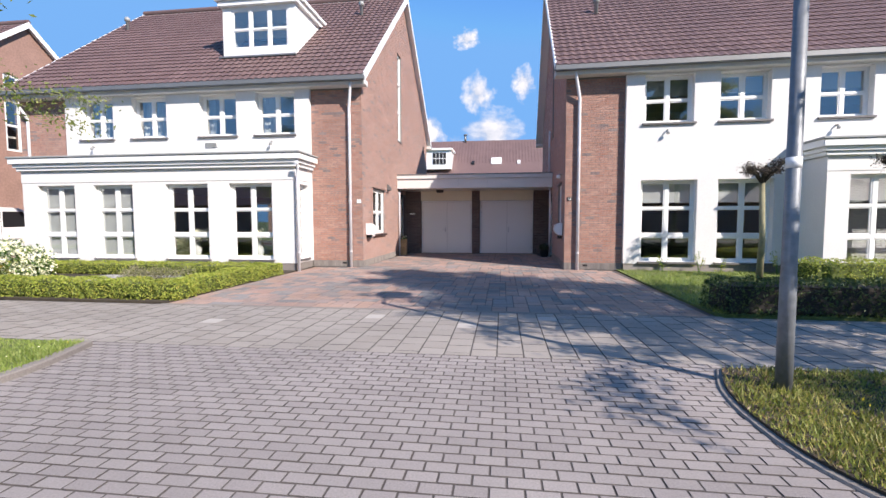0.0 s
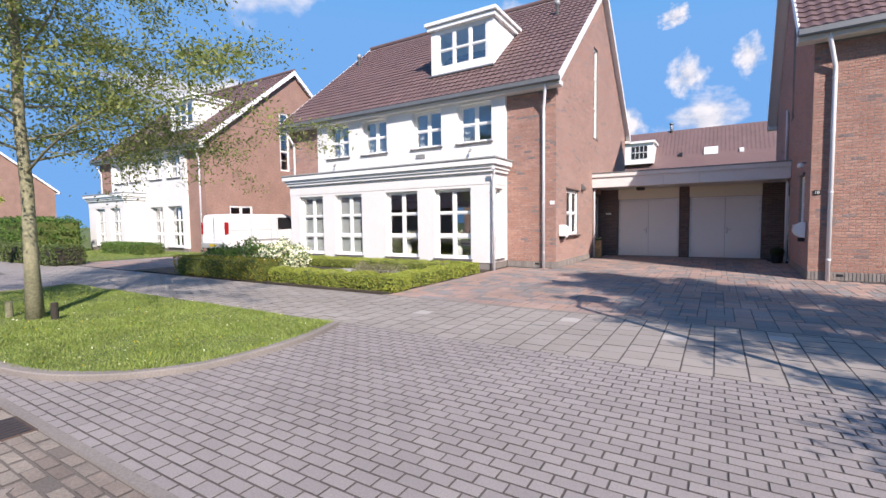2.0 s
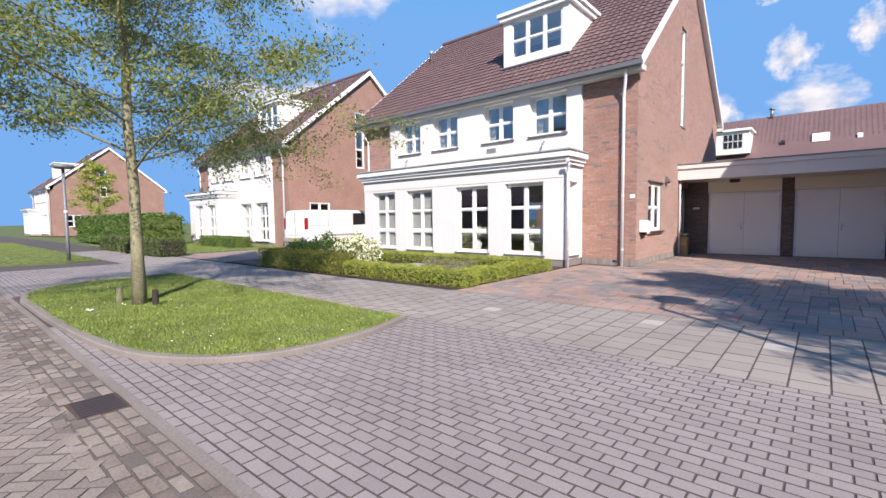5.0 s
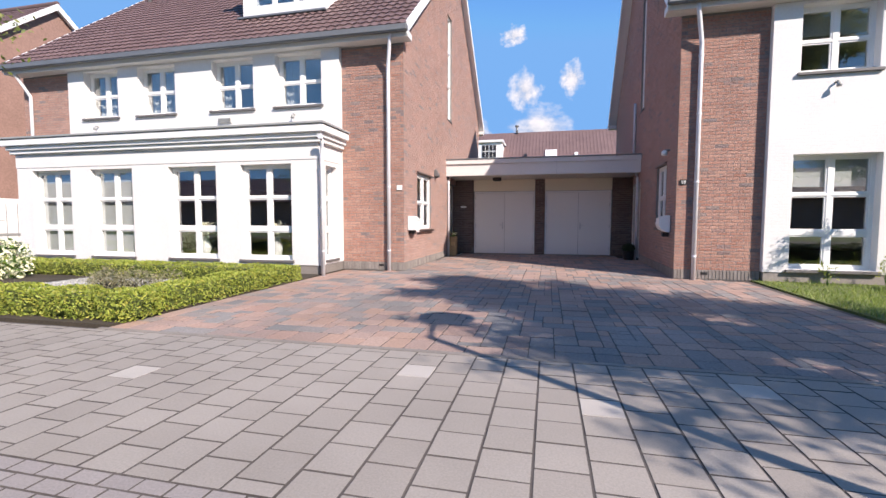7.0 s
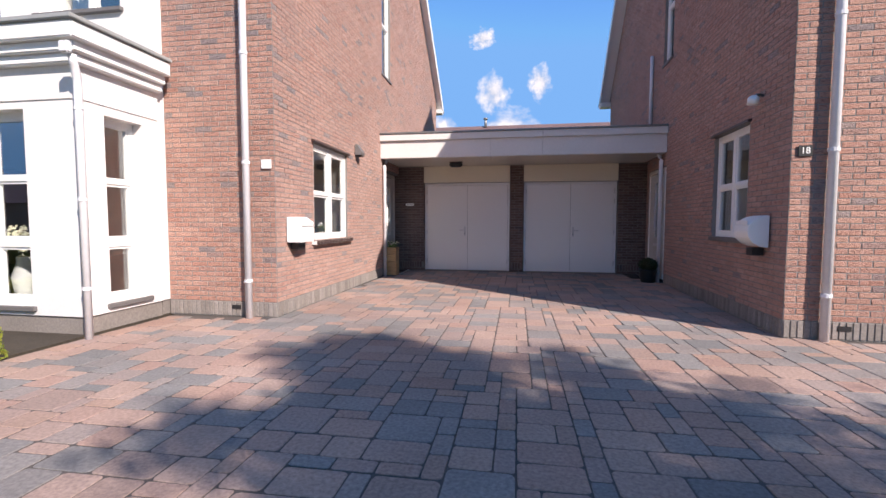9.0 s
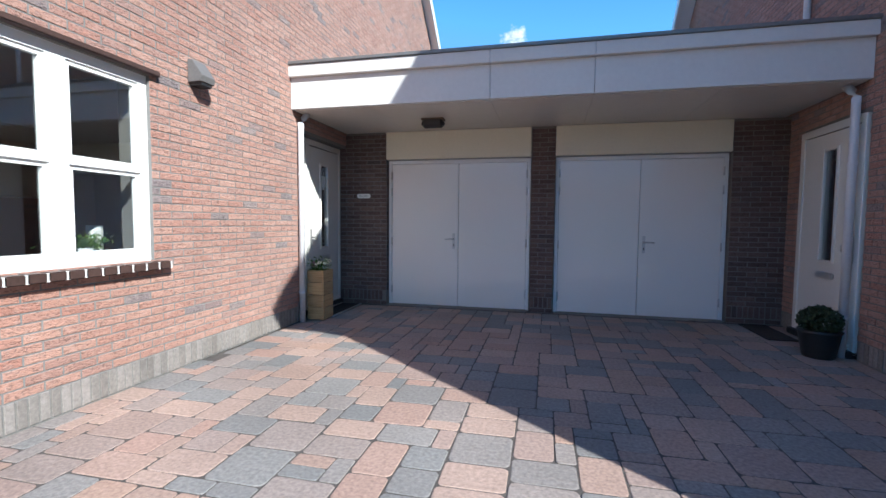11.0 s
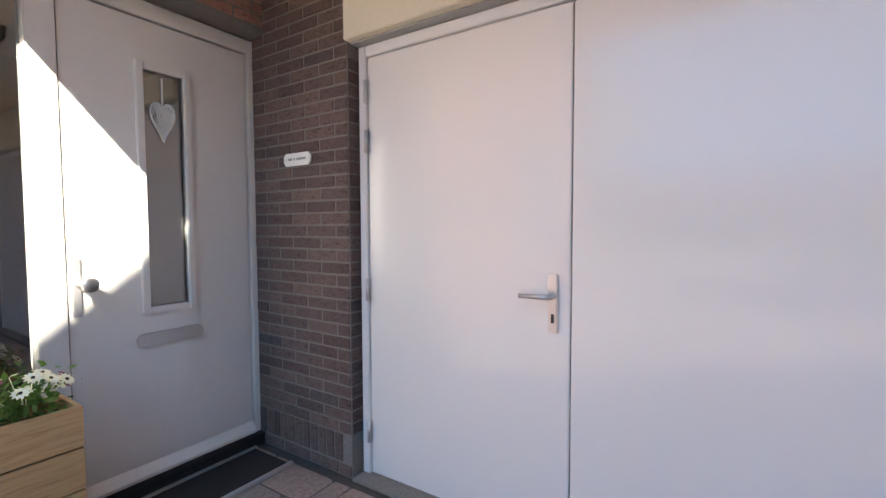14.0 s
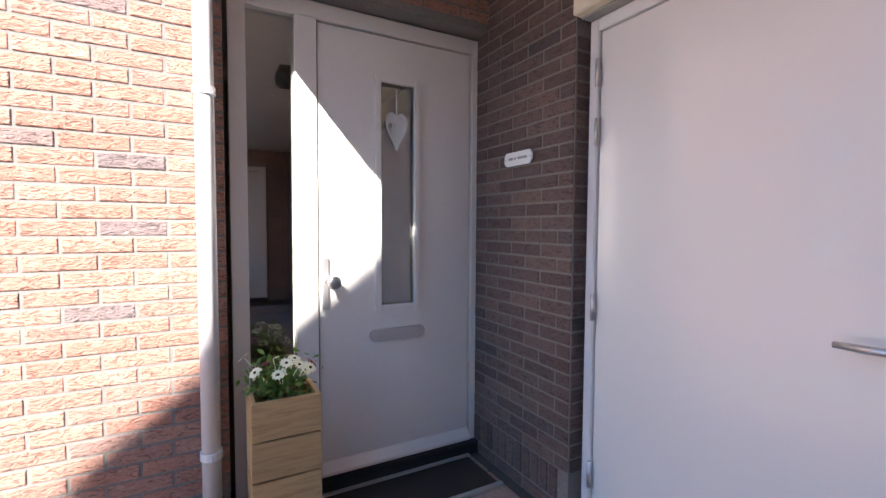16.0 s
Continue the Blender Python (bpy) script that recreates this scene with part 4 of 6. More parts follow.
# ---- entrance ----
def front_door(x, way, y_near, y_far, z1, side_light, label):
    """A white front door in its frame. x: plane of the frame; way: 1 if it looks towards +x. y_near is its street end."""
    d = thing("front_door", label, "door", (x, (y_near + y_far) / 2, 0), "front doors")

    def b(bm, a0, a1, c0, c1, e0, e1):
        return bx(bm, x + way * a0, x + way * a1, c0, c1, e0, e1)
    fr = bmesh.new()
    split = y_near + 0.275 if side_light else y_near + 0.05
    post = 0.10 if side_light else 0.0
    leaf0, leaf1 = (split + post, y_far - 0.075) if side_light else (y_near + 0.06, y_far - 0.06)
    b(fr, -0.09, 0.0, y_near, y_near + 0.07, 0.03, z1)
    b(fr, -0.09, 0.0, y_far - 0.07, y_far, 0.03, z1)
    b(fr, -0.09, 0.0, y_near + 0.07, y_far - 0.07, z1 - 0.075, z1)
    if side_light:
        b(fr, -0.09, 0.0, split, split + post, 0.03, z1 - 0.075)
        b(fr, -0.09, 0.0, y_near + 0.07, split, 0.03, 0.12)
    bmesh.ops.remove_doubles(fr, verts=fr.verts[:], dist=1e-4)
    part("door_frame", fr, DOOR_WHITE, d, "cream-white door frame", bevel=0.004)
    w0, w1 = leaf0 + 0.31 * (leaf1 - leaf0) / 0.86, leaf0 + 0.52 * (leaf1 - leaf0) / 0.86
    lf = bmesh.new()
    for c0, c1, e0, e1 in pierced(leaf0 + 0.006, leaf1 - 0.006, 0.075, z1 - 0.084, [(w0, w1, 0.88, 2.03)]):
        b(lf, -0.055, -0.014, c0, c1, e0, e1)
    bmesh.ops.remove_doubles(lf, verts=lf.verts[:], dist=1e-4)
    leaf = part("door_leaf", lf, DOOR_WHITE, d, "smooth cream-white door leaf")
    mould = bmesh.new()
    for c0, c1, e0, e1 in ((w0 - 0.022, w0 + 0.012, 0.86, 2.05), (w1 - 0.012, w1 + 0.022, 0.86, 2.05), (w0 + 0.012, w1 - 0.012, 0.86, 0.892), (w0 + 0.012, w1 - 0.012, 2.018, 2.05)):
        b(mould, -0.02, 0.002, c0, c1, e0, e1)
    part("glass_moulding", mould, DOOR_WHITE, leaf, bevel=0.004)
    gl = part("pane", b(bmesh.new(), -0.038, -0.032, w0 + 0.004, w1 - 0.004, 0.89, 2.02), GLASS, leaf)
    gl.visible_shadow = False
    sill = bmesh.new()
    prism(sill, [(-0.012, 0.075), (0.02, 0.075), (0.02, 0.09), (-0.012, 0.135)], lambda u, v, side: (x + way * u, leaf0 + 0.004 if side == 0 else leaf1 - 0.004, v))
    part("weather_bar", sill, DOOR_WHITE, leaf)
    slot_y = (w0 + w1) / 2 + 0.0
    sl = bmesh.new()
    n = 20
    outline = []
    for k in range(n):
        a = 2 * math.pi * k / n
        outline.append((slot_y + math.copysign(0.125, math.cos(a)) + 0.032 * math.cos(a), 0.735 + 0.033 * math.sin(a)))
    prism(sl, outline, lambda u, v, side: (x + way * (-0.012 + 0.014 * side), u, v))
    slot = part("letter_slot", sl, STEEL, leaf, "satin steel letter slot", bevel=0.003)
    part("slot_flap", b(bmesh.new(), 0.0025, 0.006, slot_y - 0.115, slot_y + 0.115, 0.722, 0.752), STEEL, slot, bevel=0.001)
    hy = leaf0 + 0.035 if side_light else leaf0 + 0.05
    plate = part("handle_plate", b(bmesh.new(), -0.012, 0.0, hy - 0.017, hy + 0.017, 0.89, 1.145), STEEL, leaf, "steel security plate", bevel=0.0045)
    part("door_knob", tube(bmesh.new(), [(x + way * 0.0, hy + 0.005, 1.03), (x + way * 0.045, hy + 0.015, 1.03), (x + way * 0.05, hy + 0.02, 1.03), (x + way * 0.075, hy + 0.03, 1.03)], [0.012, 0.014, 0.034, 0.03], 16), STEEL, plate, "", True)
    part("threshold", b(bmesh.new(), -0.09, 0.05, y_near, y_far, 0.0, 0.068), BLACK, d, "black stone threshold", bevel=0.006)
    if side_light:
        g = part("side_light", b(bmesh.new(), -0.05, -0.044, y_near + 0.073, split - 0.003, 0.122, z1 - 0.078), GLASS, d)
        g.visible_shadow = False
    return d, (w0 + w1) / 2


door_l, win_y = front_door(-0.10, 1, -1.335, -0.032, 2.33, True, "closed cream-white front door with a narrow glass strip and side light")
front_door(RGX + 0.13, -1, -1.50, -0.42, 2.28, False, "closed cream-white neighbour's front door with a glass strip")
# hall behind the doors, its walls in the dark floor colour
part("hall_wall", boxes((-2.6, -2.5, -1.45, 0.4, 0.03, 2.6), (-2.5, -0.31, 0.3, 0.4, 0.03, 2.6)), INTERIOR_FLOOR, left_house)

# woven heart on a ribbon behind the glass of the door
bm = bmesh.new()
hz, hx = 1.80, -0.125
loop = []
for k in range(25):
    a = 2 * math.pi * k / 24
    loop.append((hx, win_y + 0.052 * (math.sin(a) ** 3) * 1.05, hz + 0.0048 * (13 * math.cos(a) - 5 * math.cos(2 * a) - 2 * math.cos(3 * a) - math.cos(4 * a)) * 1.35))
for k in range(24):
    tube(bm, [loop[k], loop[k + 1]], 0.006, 6)
rnd = random.Random(4)
for k in range(78):
    p, q = rnd.sample(loop, 2)
    tube(bm, [p, q], 0.0030, 5)
heart = part("heart_ornament", bm, WHITE)
tagged(heart, "white woven wicker heart hanging behind the door glass", "ornament")
part("ribbon", tube(bmesh.new(), [(hx, win_y, hz + 0.07), (hx, win_y, hz + 0.2)], 0.004, 6), WHITE, heart)


def carport_pipe(x, y, way, label):
    p = part("downpipe", tube(bmesh.new(), [(x + way * 0.02, y + 0.12, 2.56), (x + way * 0.01, y + 0.05, 2.49), (x, y, 2.42), (x, y, 2.35), (x, y, 0.0)], 0.036, 14), PIPE, garage, label, True)
    for z in (0.36, 1.80):
        part("pipe_bracket", tube(bmesh.new(), [(x, y, z), (x, y, z + 0.03)], 0.042, 14), PIPE, p)


carport_pipe(0.055, -1.43, 1, "pale grey carport downpipe")
carport_pipe(RGX + 0.06, -1.455, -1, "pale grey carport downpipe")

# door mat in a steel frame
mat = thing("door_mat", "dark brown ribbed door mat in a steel frame", "door mat", (0.10, -0.62, 0))
part("mat_pad", boxes((-0.02, 0.26, -1.05, -0.16, 0.0, 0.014)), RUBBER, mat, bevel=0.002)
part("mat_frame", boxes((0.262, 0.285, -1.06, -0.14, 0.0, 0.017), (-0.05, -0.022, -1.06, -0.14, 0.0, 0.017)), STEEL, mat, bevel=0.002)
mat = thing("door_mat", "black door mat before the neighbour's door", "door mat", (5.5, -0.53, 0))
part("mat_pad", boxes((5.34, 5.64, -0.92, -0.14, 0.0, 0.016)), RUBBER, mat, bevel=0.003)

# planter of planks with flowering plant
pot = thing("planter", "tall square planter of pale wooden planks with white flowers", "planter", (0.17, -1.16, 0))
PX0, PX1, PY0, PY1, PZ = 0.045, 0.27, -1.30, -1.04, 0.625
for k in range(4):
    z0, z1 = 0.01 + k * PZ / 4, 0.005 + (k + 1) * PZ / 4 - 0.002
    part("plank", boxes((PX1 - 0.018, PX1, PY0, PY1, z0, z1)), WOOD, pot, bevel=0.002)
    part("plank", boxes((PX0, PX1 - 0.019, PY0, PY0 + 0.018, z0, z1)), WOOD, pot, bevel=0.002)
    part("plank", boxes((PX0, PX1 - 0.019, PY1 - 0.018, PY1, z0, z1)), WOOD, pot, bevel=0.002)
    part("plank", boxes((PX0, PX0 + 0.018, PY0 + 0.019, PY1 - 0.019, z0, z1)), WOOD, pot, bevel=0.002)
for x in (PX0 + 0.02, PX1 - 0.05):
    for y in (PY0 + 0.02, PY1 - 0.05):
        part("corner_post", boxes((x, x + 0.03, y, y + 0.03, 0.0, PZ - 0.01)), WOOD, pot)
part("soil", boxes((PX0 + 0.02, PX1 - 0.02, PY0 + 0.02, PY1 - 0.02, 0.3, PZ - 0.05)), SOIL, pot)
rng = np.random.default_rng(7)
pts = rng.normal(size=(460, 3)) * (0.055, 0.06, 0.045) + ((PX0 + PX1) / 2 - 0.01, (PY0 + PY1) / 2 - 0.01, PZ + 0.05)
leaves("foliage", pts, 0.017, LEAF_GREEN, pot)
for k in range(20):
    c = Vector((rng.uniform(PX0, PX1), rng.uniform(PY0 - 0.02, PY1), PZ + rng.uniform(0.06, 0.14)))
    out = (c - Vector(((PX0 + PX1) / 2, (PY0 + PY1) / 2, PZ - 0.02))).normalized()
    side = out.cross((0.2, 0.1, 1)).normalized()
    up = side.cross(out)
    bm = bmesh.new()
    for q in range(11):
        a = 2 * math.pi * q / 11
        ray, across = math.cos(a) * side + math.sin(a) * up, -math.sin(a) * side + math.cos(a) * up
        v = [bm.verts.new(c + ray * 0.006 - across * 0.002), bm.verts.new(c + ray * 0.019 - across * 0.0056 + out * 0.002), bm.verts.new(c + ray * 0.029), bm.verts.new(c + ray * 0.019 + across * 0.0056 + out * 0.002), bm.verts.new(c + ray * 0.006 + across * 0.002)]
        bm.faces.new(v)
    tube(bm, [c - out * 0.06, c], 0.0015, 5)
    bloom = part("flower", bm, PETAL_PINK if k % 4 == 3 else PETAL, pot)
    part("flower_eye", tube(bmesh.new(), [c - out * 0.001, c + out * 0.003], 0.0065, 8), BLACK, bloom)

# name plate, ceiling light
sign = thing("name_plate", "white enamel name plate with notched corners on the brick pier", "sign", (0.295, PIER - 0.014, 1.63))
outline = [(-0.105, -0.014), (-0.088, -0.033), (0.088, -0.033), (0.105, -0.014), (0.105, 0.014), (0.088, 0.033), (-0.088, 0.033), (-0.105, 0.014)]
part("plate", prism(bmesh.new(), [(0.295 + u, 1.63 + v) for u, v in outline], lambda u, v, side: (u, PIER - 0.012 - 0.008 * side, v)), WHITE, sign)
for k, (a, w) in enumerate(((-0.07, 0.035), (-0.025, 0.012), (0.0, 0.07))):
    part("lettering", boxes((0.295 + a, 0.295 + a + w, PIER - 0.0215, PIER - 0.0202, 1.625, 1.637)), TRIM_GREY, sign, "small grey script")
for a in (-0.094, 0.094):
    part("screw", tube(bmesh.new(), [(0.295 + a, PIER - 0.019, 1.63), (0.295 + a, PIER - 0.023, 1.63)], 0.004, 8), STEEL, sign)
lamp = thing("ceiling_light", "small dark wicker ceiling light under the carport", "ceiling light", (1.545, -0.80, 2.56))
part("light_cover", tube(bmesh.new(), [(1.42, -0.80, 2.53), (1.44, -0.80, 2.515), (1.65, -0.80, 2.515), (1.67, -0.80, 2.53)], [0.05, 0.075, 0.075, 0.05], 14), BLACK, lamp)
part("light_base", boxes((1.40, 1.69, -0.87, -0.73, 2.535, 2.559)), rough_paint("lamp_wood", (0.13, 0.09, 0.06), 0.6), lamp, "brown base plate", bevel=0.006)

# ---- on the gable walls ----
# sill of glazed bricks and lintel at the kitchen window
bm_sill = thing("window_ledge", "brick ledge with dark glazed edge under the kitchen window", "window sill", (0, -4.15, 0.86))
for k in range(13):
    y = -4.88 + k * 0.113
    part("ledge_tile", boxes((-0.06, 0.085, y, y + 0.101, 0.865, 0.925)), GLAZED, bm_sill, bevel=0.006)
part("ledge_mortar", boxes((-0.06, 0.079, -4.885, -3.41, 0.868, 0.9205)), STUCCO, bm_sill, "pale mortar joints")
part("lintel_flashing", boxes((-0.02, 0.05, -4.86, -3.44, 2.345, 2.385)), GLAZED, left_house, "dark brick lintel edge", bevel=0.006)
part("lintel_flashing", boxes((RGX - 0.05, RGX + 0.02, -5.0, -3.85, 2.405, 2.44)), GLAZED, right_house, "dark brick lintel edge", bevel=0.006)
vent = thing("vent_hood", "small grey metal vent hood on the brick wall", "vent", (0.0, -3.05, 2.5))
part("hood", prism(bmesh.new(), [(0.01, 2.41), (0.14, 2.41), (0.15, 2.46), (0.05, 2.60), (0.01, 2.60)], lambda u, v, side: (u, -3.13 + 0.16 * side, v)), STONE, vent, bevel=0.004)
part("hood_front", boxes((0.012, 0.13, -3.11, -2.99, 2.385, 2.408)), BLACK, vent)


def letterbox(x, way, y0, y1, z0, z1, label, dome):
    box = thing("letterbox", label, "letterbox", (x, (y0 + y1) / 2, z0), "letterboxes")
    n = 8
    if dome:
        outline = [(0.0, z0)] + [(0.22 * math.sin(math.pi * k / n), (z0 + z1) / 2 - (z1 - z0) / 2 * math.cos(math.pi * k / n)) for k in range(1, n)] + [(0.0, z1)]
    else:
        outline = [(0.0, z0), (0.2, z0), (0.2, z1 - 0.05), (0.10, z1 + 0.02), (0.0, z1 + 0.02)]
    part("box_body", prism(bmesh.new(), outline, lambda u, v, side: (x + way * (0.012 + u), y0 + (y1 - y0) * side, v)), WHITE, box, bevel=0.008)
    part("box_flap", boxes((x + way * 0.215, x + way * 0.222, y0 + 0.03, y1 - 0.03, z1 - 0.10, z1 - 0.06)), WHITE if dome else FASCIA, box)
    part("box_bracket", boxes((x + way * 0.012, x + way * 0.13, y0 + 0.1, y1 - 0.1, z0 - 0.09, z0 - 0.002)), BLACK, box, "black bracket")


letterbox(0.0, 1, -5.62, -5.25, 0.93, 1.24, "white metal letterbox on the brick gable", False)
letterbox(RGX, -1, -5.55, -5.22, 0.92, 1.28, "white rounded letterbox on the shaded brick gable", True)


def wall_lamp(x, way, y, z):
    w = thing("wall_lamp", "small wall lamp with a sensor on the gable", "wall lamp", (x, y, z))
    part("lamp_arm", tube(bmesh.new(), [(x + way * 0.01, y, z + 0.05), (x + way * 0.08, y, z + 0.06), (x + way * 0.11, y, z)], 0.018, 8), ZINC, w, "", True)
    part("lamp_shade", tube(bmesh.new(), [(x + way * 0.11, y, z + 0.05), (x + way * 0.11, y, z + 0.02), (x + way * 0.12, y, z - 0.05)], [0.03, 0.06, 0.055], 12), WHITE, w, "", True)


wall_lamp(RGX, -1, -5.3, 2.58)
part("flue_pipe", tube(bmesh.new(), [(RGX - 0.05, -0.40, 3.1), (RGX - 0.05, -0.40, 4.8)], 0.035, 10), PIPE, right_house, "pale grey pipe", True)


def number_plate(x, y, z, digits, plate_mat, ink, label, w=0.13):
    p = thing("house_number", label, "house number", (x, y, z))
    part("plate", boxes((x - w / 2, x + w / 2, y - 0.012, y, z - 0.055, z + 0.055)), plate_mat, p, bevel=0.003)
    if digits:
        c = bpy.data.curves.new("digits", "FONT")
        c.body, c.size, c.align_x, c.align_y, c.extrude = digits, 0.09, "CENTER", "CENTER", 0.001
        c.materials.append(ink)
        ob = new("digits", c)
        ob.parent = p
        ob.matrix_parent_inverse = base_of(p).inverted()
        ob.matrix_basis = pose(x, y - 0.0135, z, 90, 0, 0)


number_plate(RGX + 0.12, FRONT - 0.013, 1.92, "18", BLACK, WHITE, "black house number plate with white digits 18")
number_plate(-0.10, FRONT - 0.013, 1.90, "", WHITE, BLACK, "small white oval house number plate")

# bay downpipe, facade vents and small lamps
bp = part("bay_downpipe", tube(bmesh.new(), [(-1.30, -7.20, 2.80), (-1.31, -7.18, 2.72), (-1.36, -7.105, 2.60), (-1.365, -7.10, 2.5), (-1.365, -7.10, 0.0)], 0.038, 12), PIPE, left_house, "white downpipe at the bay corner", True)
part("pipe_hopper", boxes((-1.355, -1.255, -7.29, -7.235, 2.79, 2.90)), PIPE, bp, "", bevel=0.01)
for z in (0.5, 1.4, 2.3):
    part("pipe_bracket", tube(bmesh.new(), [(-1.365, -7.10, z), (-1.365, -7.10, z + 0.03)], 0.045, 12), PIPE, bp)
for x, z in ((-2.64, 3.60), (-8.43, 3.58), (8.16, 3.60), (12.0, 3.6)):
    home = left_house if x < 0 else right_house
    part("facade_light", tube(bmesh.new(), [(x, -5.985, z + 0.03), (x, -6.05, z + 0.035), (x, -6.08, z), (x, -6.09, z - 0.06)], [0.02, 0.02, 0.03, 0.045], 10), TRIM_GREY, home, "small grey spot lamp", True)
v = part("facade_vent", boxes((-4.72, -4.34, -6.02, -5.985, 3.53, 3.65)), FASCIA, left_house, "louvred facade vent", bevel=0.004)
for k in range(5):
    part("vent_slat", boxes((-4.70, -4.36, -6.035, -6.021, 3.54 + k * 0.021, 3.552 + k * 0.021)), TRIM_GREY, v)
for x in (-0.55, RGX + 0.55):
    part("air_brick", boxes((x - 0.06, x + 0.06, FRONT - 0.018, FRONT - 0.001, 0.10, 0.15)), BLACK, left_house if x < 0 else right_house)
part("skylight", prism(bmesh.new(), [(-2.6, 7.85), (-2.6, 8.02), (-1.6, 8.96), (-1.6, 8.79)], lambda u, v, side: (RGX + 8.3 + 1.3 * side, u, v + 0.28)), [ZINC], right_roof, "roof window")

# ---- seen through the windows ----
def curtain(parent, x0, x1, y, z0, z1, name="curtain", folds=14, depth=0.03):
    """A hanging curtain with soft folds."""
    bm, cols = bmesh.new(), folds * 6
    rows = []
    for z in (z0, z1):
        rows.append([bm.verts.new((x0 + (x1 - x0) * k / cols, y + depth * math.sin(2 * math.pi * folds * k / cols) * (0.6 + 0.4 * math.sin(k * 0.37)), z)) for k in range(cols + 1)])
    for k in range(cols):
        bm.faces.new((rows[0][k], rows[0][k + 1], rows[1][k + 1], rows[1][k]))
    c = part(name, bm, CURTAIN, parent, "pale net curtain", True)
    return c


for (a, b), full in zip(UP_WIN, (0.35, 0.2, 1.0, 1.0)):
    w = b - a
    if full:
        curtain(left_house, -b, -b + w * full, FRONT + 0.33, 3.8, 5.0, folds=int(10 * full) + 3)
    curtain(left_house, -a - 0.25, -a + 0.05, FRONT + 0.36, 3.8, 5.0, folds=5)
for a, b in BAY_WIN[2:]:
    part("roller_blind", boxes((-b - 0.02, -a + 0.02, -6.80, -6.795, 0.32, 2.36)), CURTAIN, left_house, "lowered pale grey blind")
for a, b in ((1.91, 3.27), (3.76, 5.05)):
    part("roller_blind", boxes((RGX + a - 0.03, RGX + b + 0.03, FRONT + 0.12, FRONT + 0.125, 1.80, 2.38)), CURTAIN, right_house, "half-lowered grey roller blind")
for a, b in UP_WIN:
    part("roller_blind", boxes((RGX + a - 0.03, RGX + b + 0.03, FRONT + 0.34, FRONT + 0.345, 4.62, 5.05)), CURTAIN, right_house, "half-lowered grey roller blind")
bl = part("venetian_blind", boxes((RGX + 6.05, RGX + 7.20, -6.80, -6.795, 1.75, 1.78)), WHITE, right_house, "white venetian blind")
for k in range(9):
    part("blind_slat", boxes((RGX + 6.07, RGX + 7.18, -6.83, -6.79, 1.80 + k * 0.055, 1.812 + k * 0.055)), WHITE, bl)
for k, (x, z) in enumerate(((-2.75, 0.36), (-4.65, 0.36), (-4.15, 0.36))):
    vase = thing("vase", "white vase with pale flowers on the bay sill", "vase", (x, -6.62, 0.36))
    part("vase_body", tube(bmesh.new(), [(x, -6.62, 0.30), (x, -6.62, 0.36), (x, -6.62, 0.55), (x, -6.62, 0.72), (x, -6.62, 0.78)], [0.06, 0.09, 0.12, 0.06, 0.07], 16), WHITE, vase, "", True)
    leaves("bouquet", np.random.default_rng(k).normal(size=(160, 3)) * (0.10, 0.07, 0.09) + (x, -6.62, 0.98), 0.035, PETAL, vase)
part("bay_sill", boxes((-9.3, -1.75, -6.73, -6.45, 0.26, 0.30)), WHITE, left_house, "white inner sill")
# kitchen behind the side window
kit = thing("kitchen_unit", "dark worktop with white kitchen units behind the window", "kitchen", (-0.6, -4.1, 0))
part("worktop", boxes((-0.95, -0.31, -5.3, -2.4, 0.90, 0.94)), STONE, kit, bevel=0.004)
part("base_cabinet", boxes((-0.93, -0.33, -5.3, -2.4, 0.04, 0.895)), WHITE, kit)
part("wall_cabinet", boxes((-3.2, -2.85, -3.4, -2.0, 1.5, 2.3)), CREAM, kit, bevel=0.004)
part("cooker_hood", prism(bmesh.new(), [(-3.2, 1.75), (-2.7, 1.75), (-2.7, 1.85), (-3.0, 2.1), (-3.2, 2.1)], lambda u, v, side: (u, -4.2 + 0.6 * side, v)), WHITE, kit)
part("tap", tube(bmesh.new(), [(-0.55, -4.36, 0.94), (-0.55, -4.36, 1.18), (-0.57, -4.33, 1.25), (-0.60, -4.28, 1.27), (-0.62, -4.22, 1.24), (-0.62, -4.20, 1.18)], 0.012, 10), STEEL, kit, "chrome swan-neck tap", True)
herb = thing("herb_pot", "white pot of green herbs on the kitchen worktop", "plant", (-0.42, -3.72, 0.94))
part("pot", tube(bmesh.new(), [(-0.42, -3.72, 0.94), (-0.42, -3.72, 1.03)], [0.05, 0.065], 14), WHITE, herb, "", True)
leaves("herb_leaves", np.random.default_rng(3).normal(size=(400, 3)) * (0.05, 0.09, 0.03) + (-0.42, -3.72, 1.07), 0.02, LEAF_GREEN, herb)
roll = part("paper_roll", tube(bmesh.new(), [(-0.5, -3.56, 0.94), (-0.5, -3.56, 1.20)], 0.055, 16), WHITE)
tagged(roll, "white paper roll standing on the kitchen worktop", "paper roll")

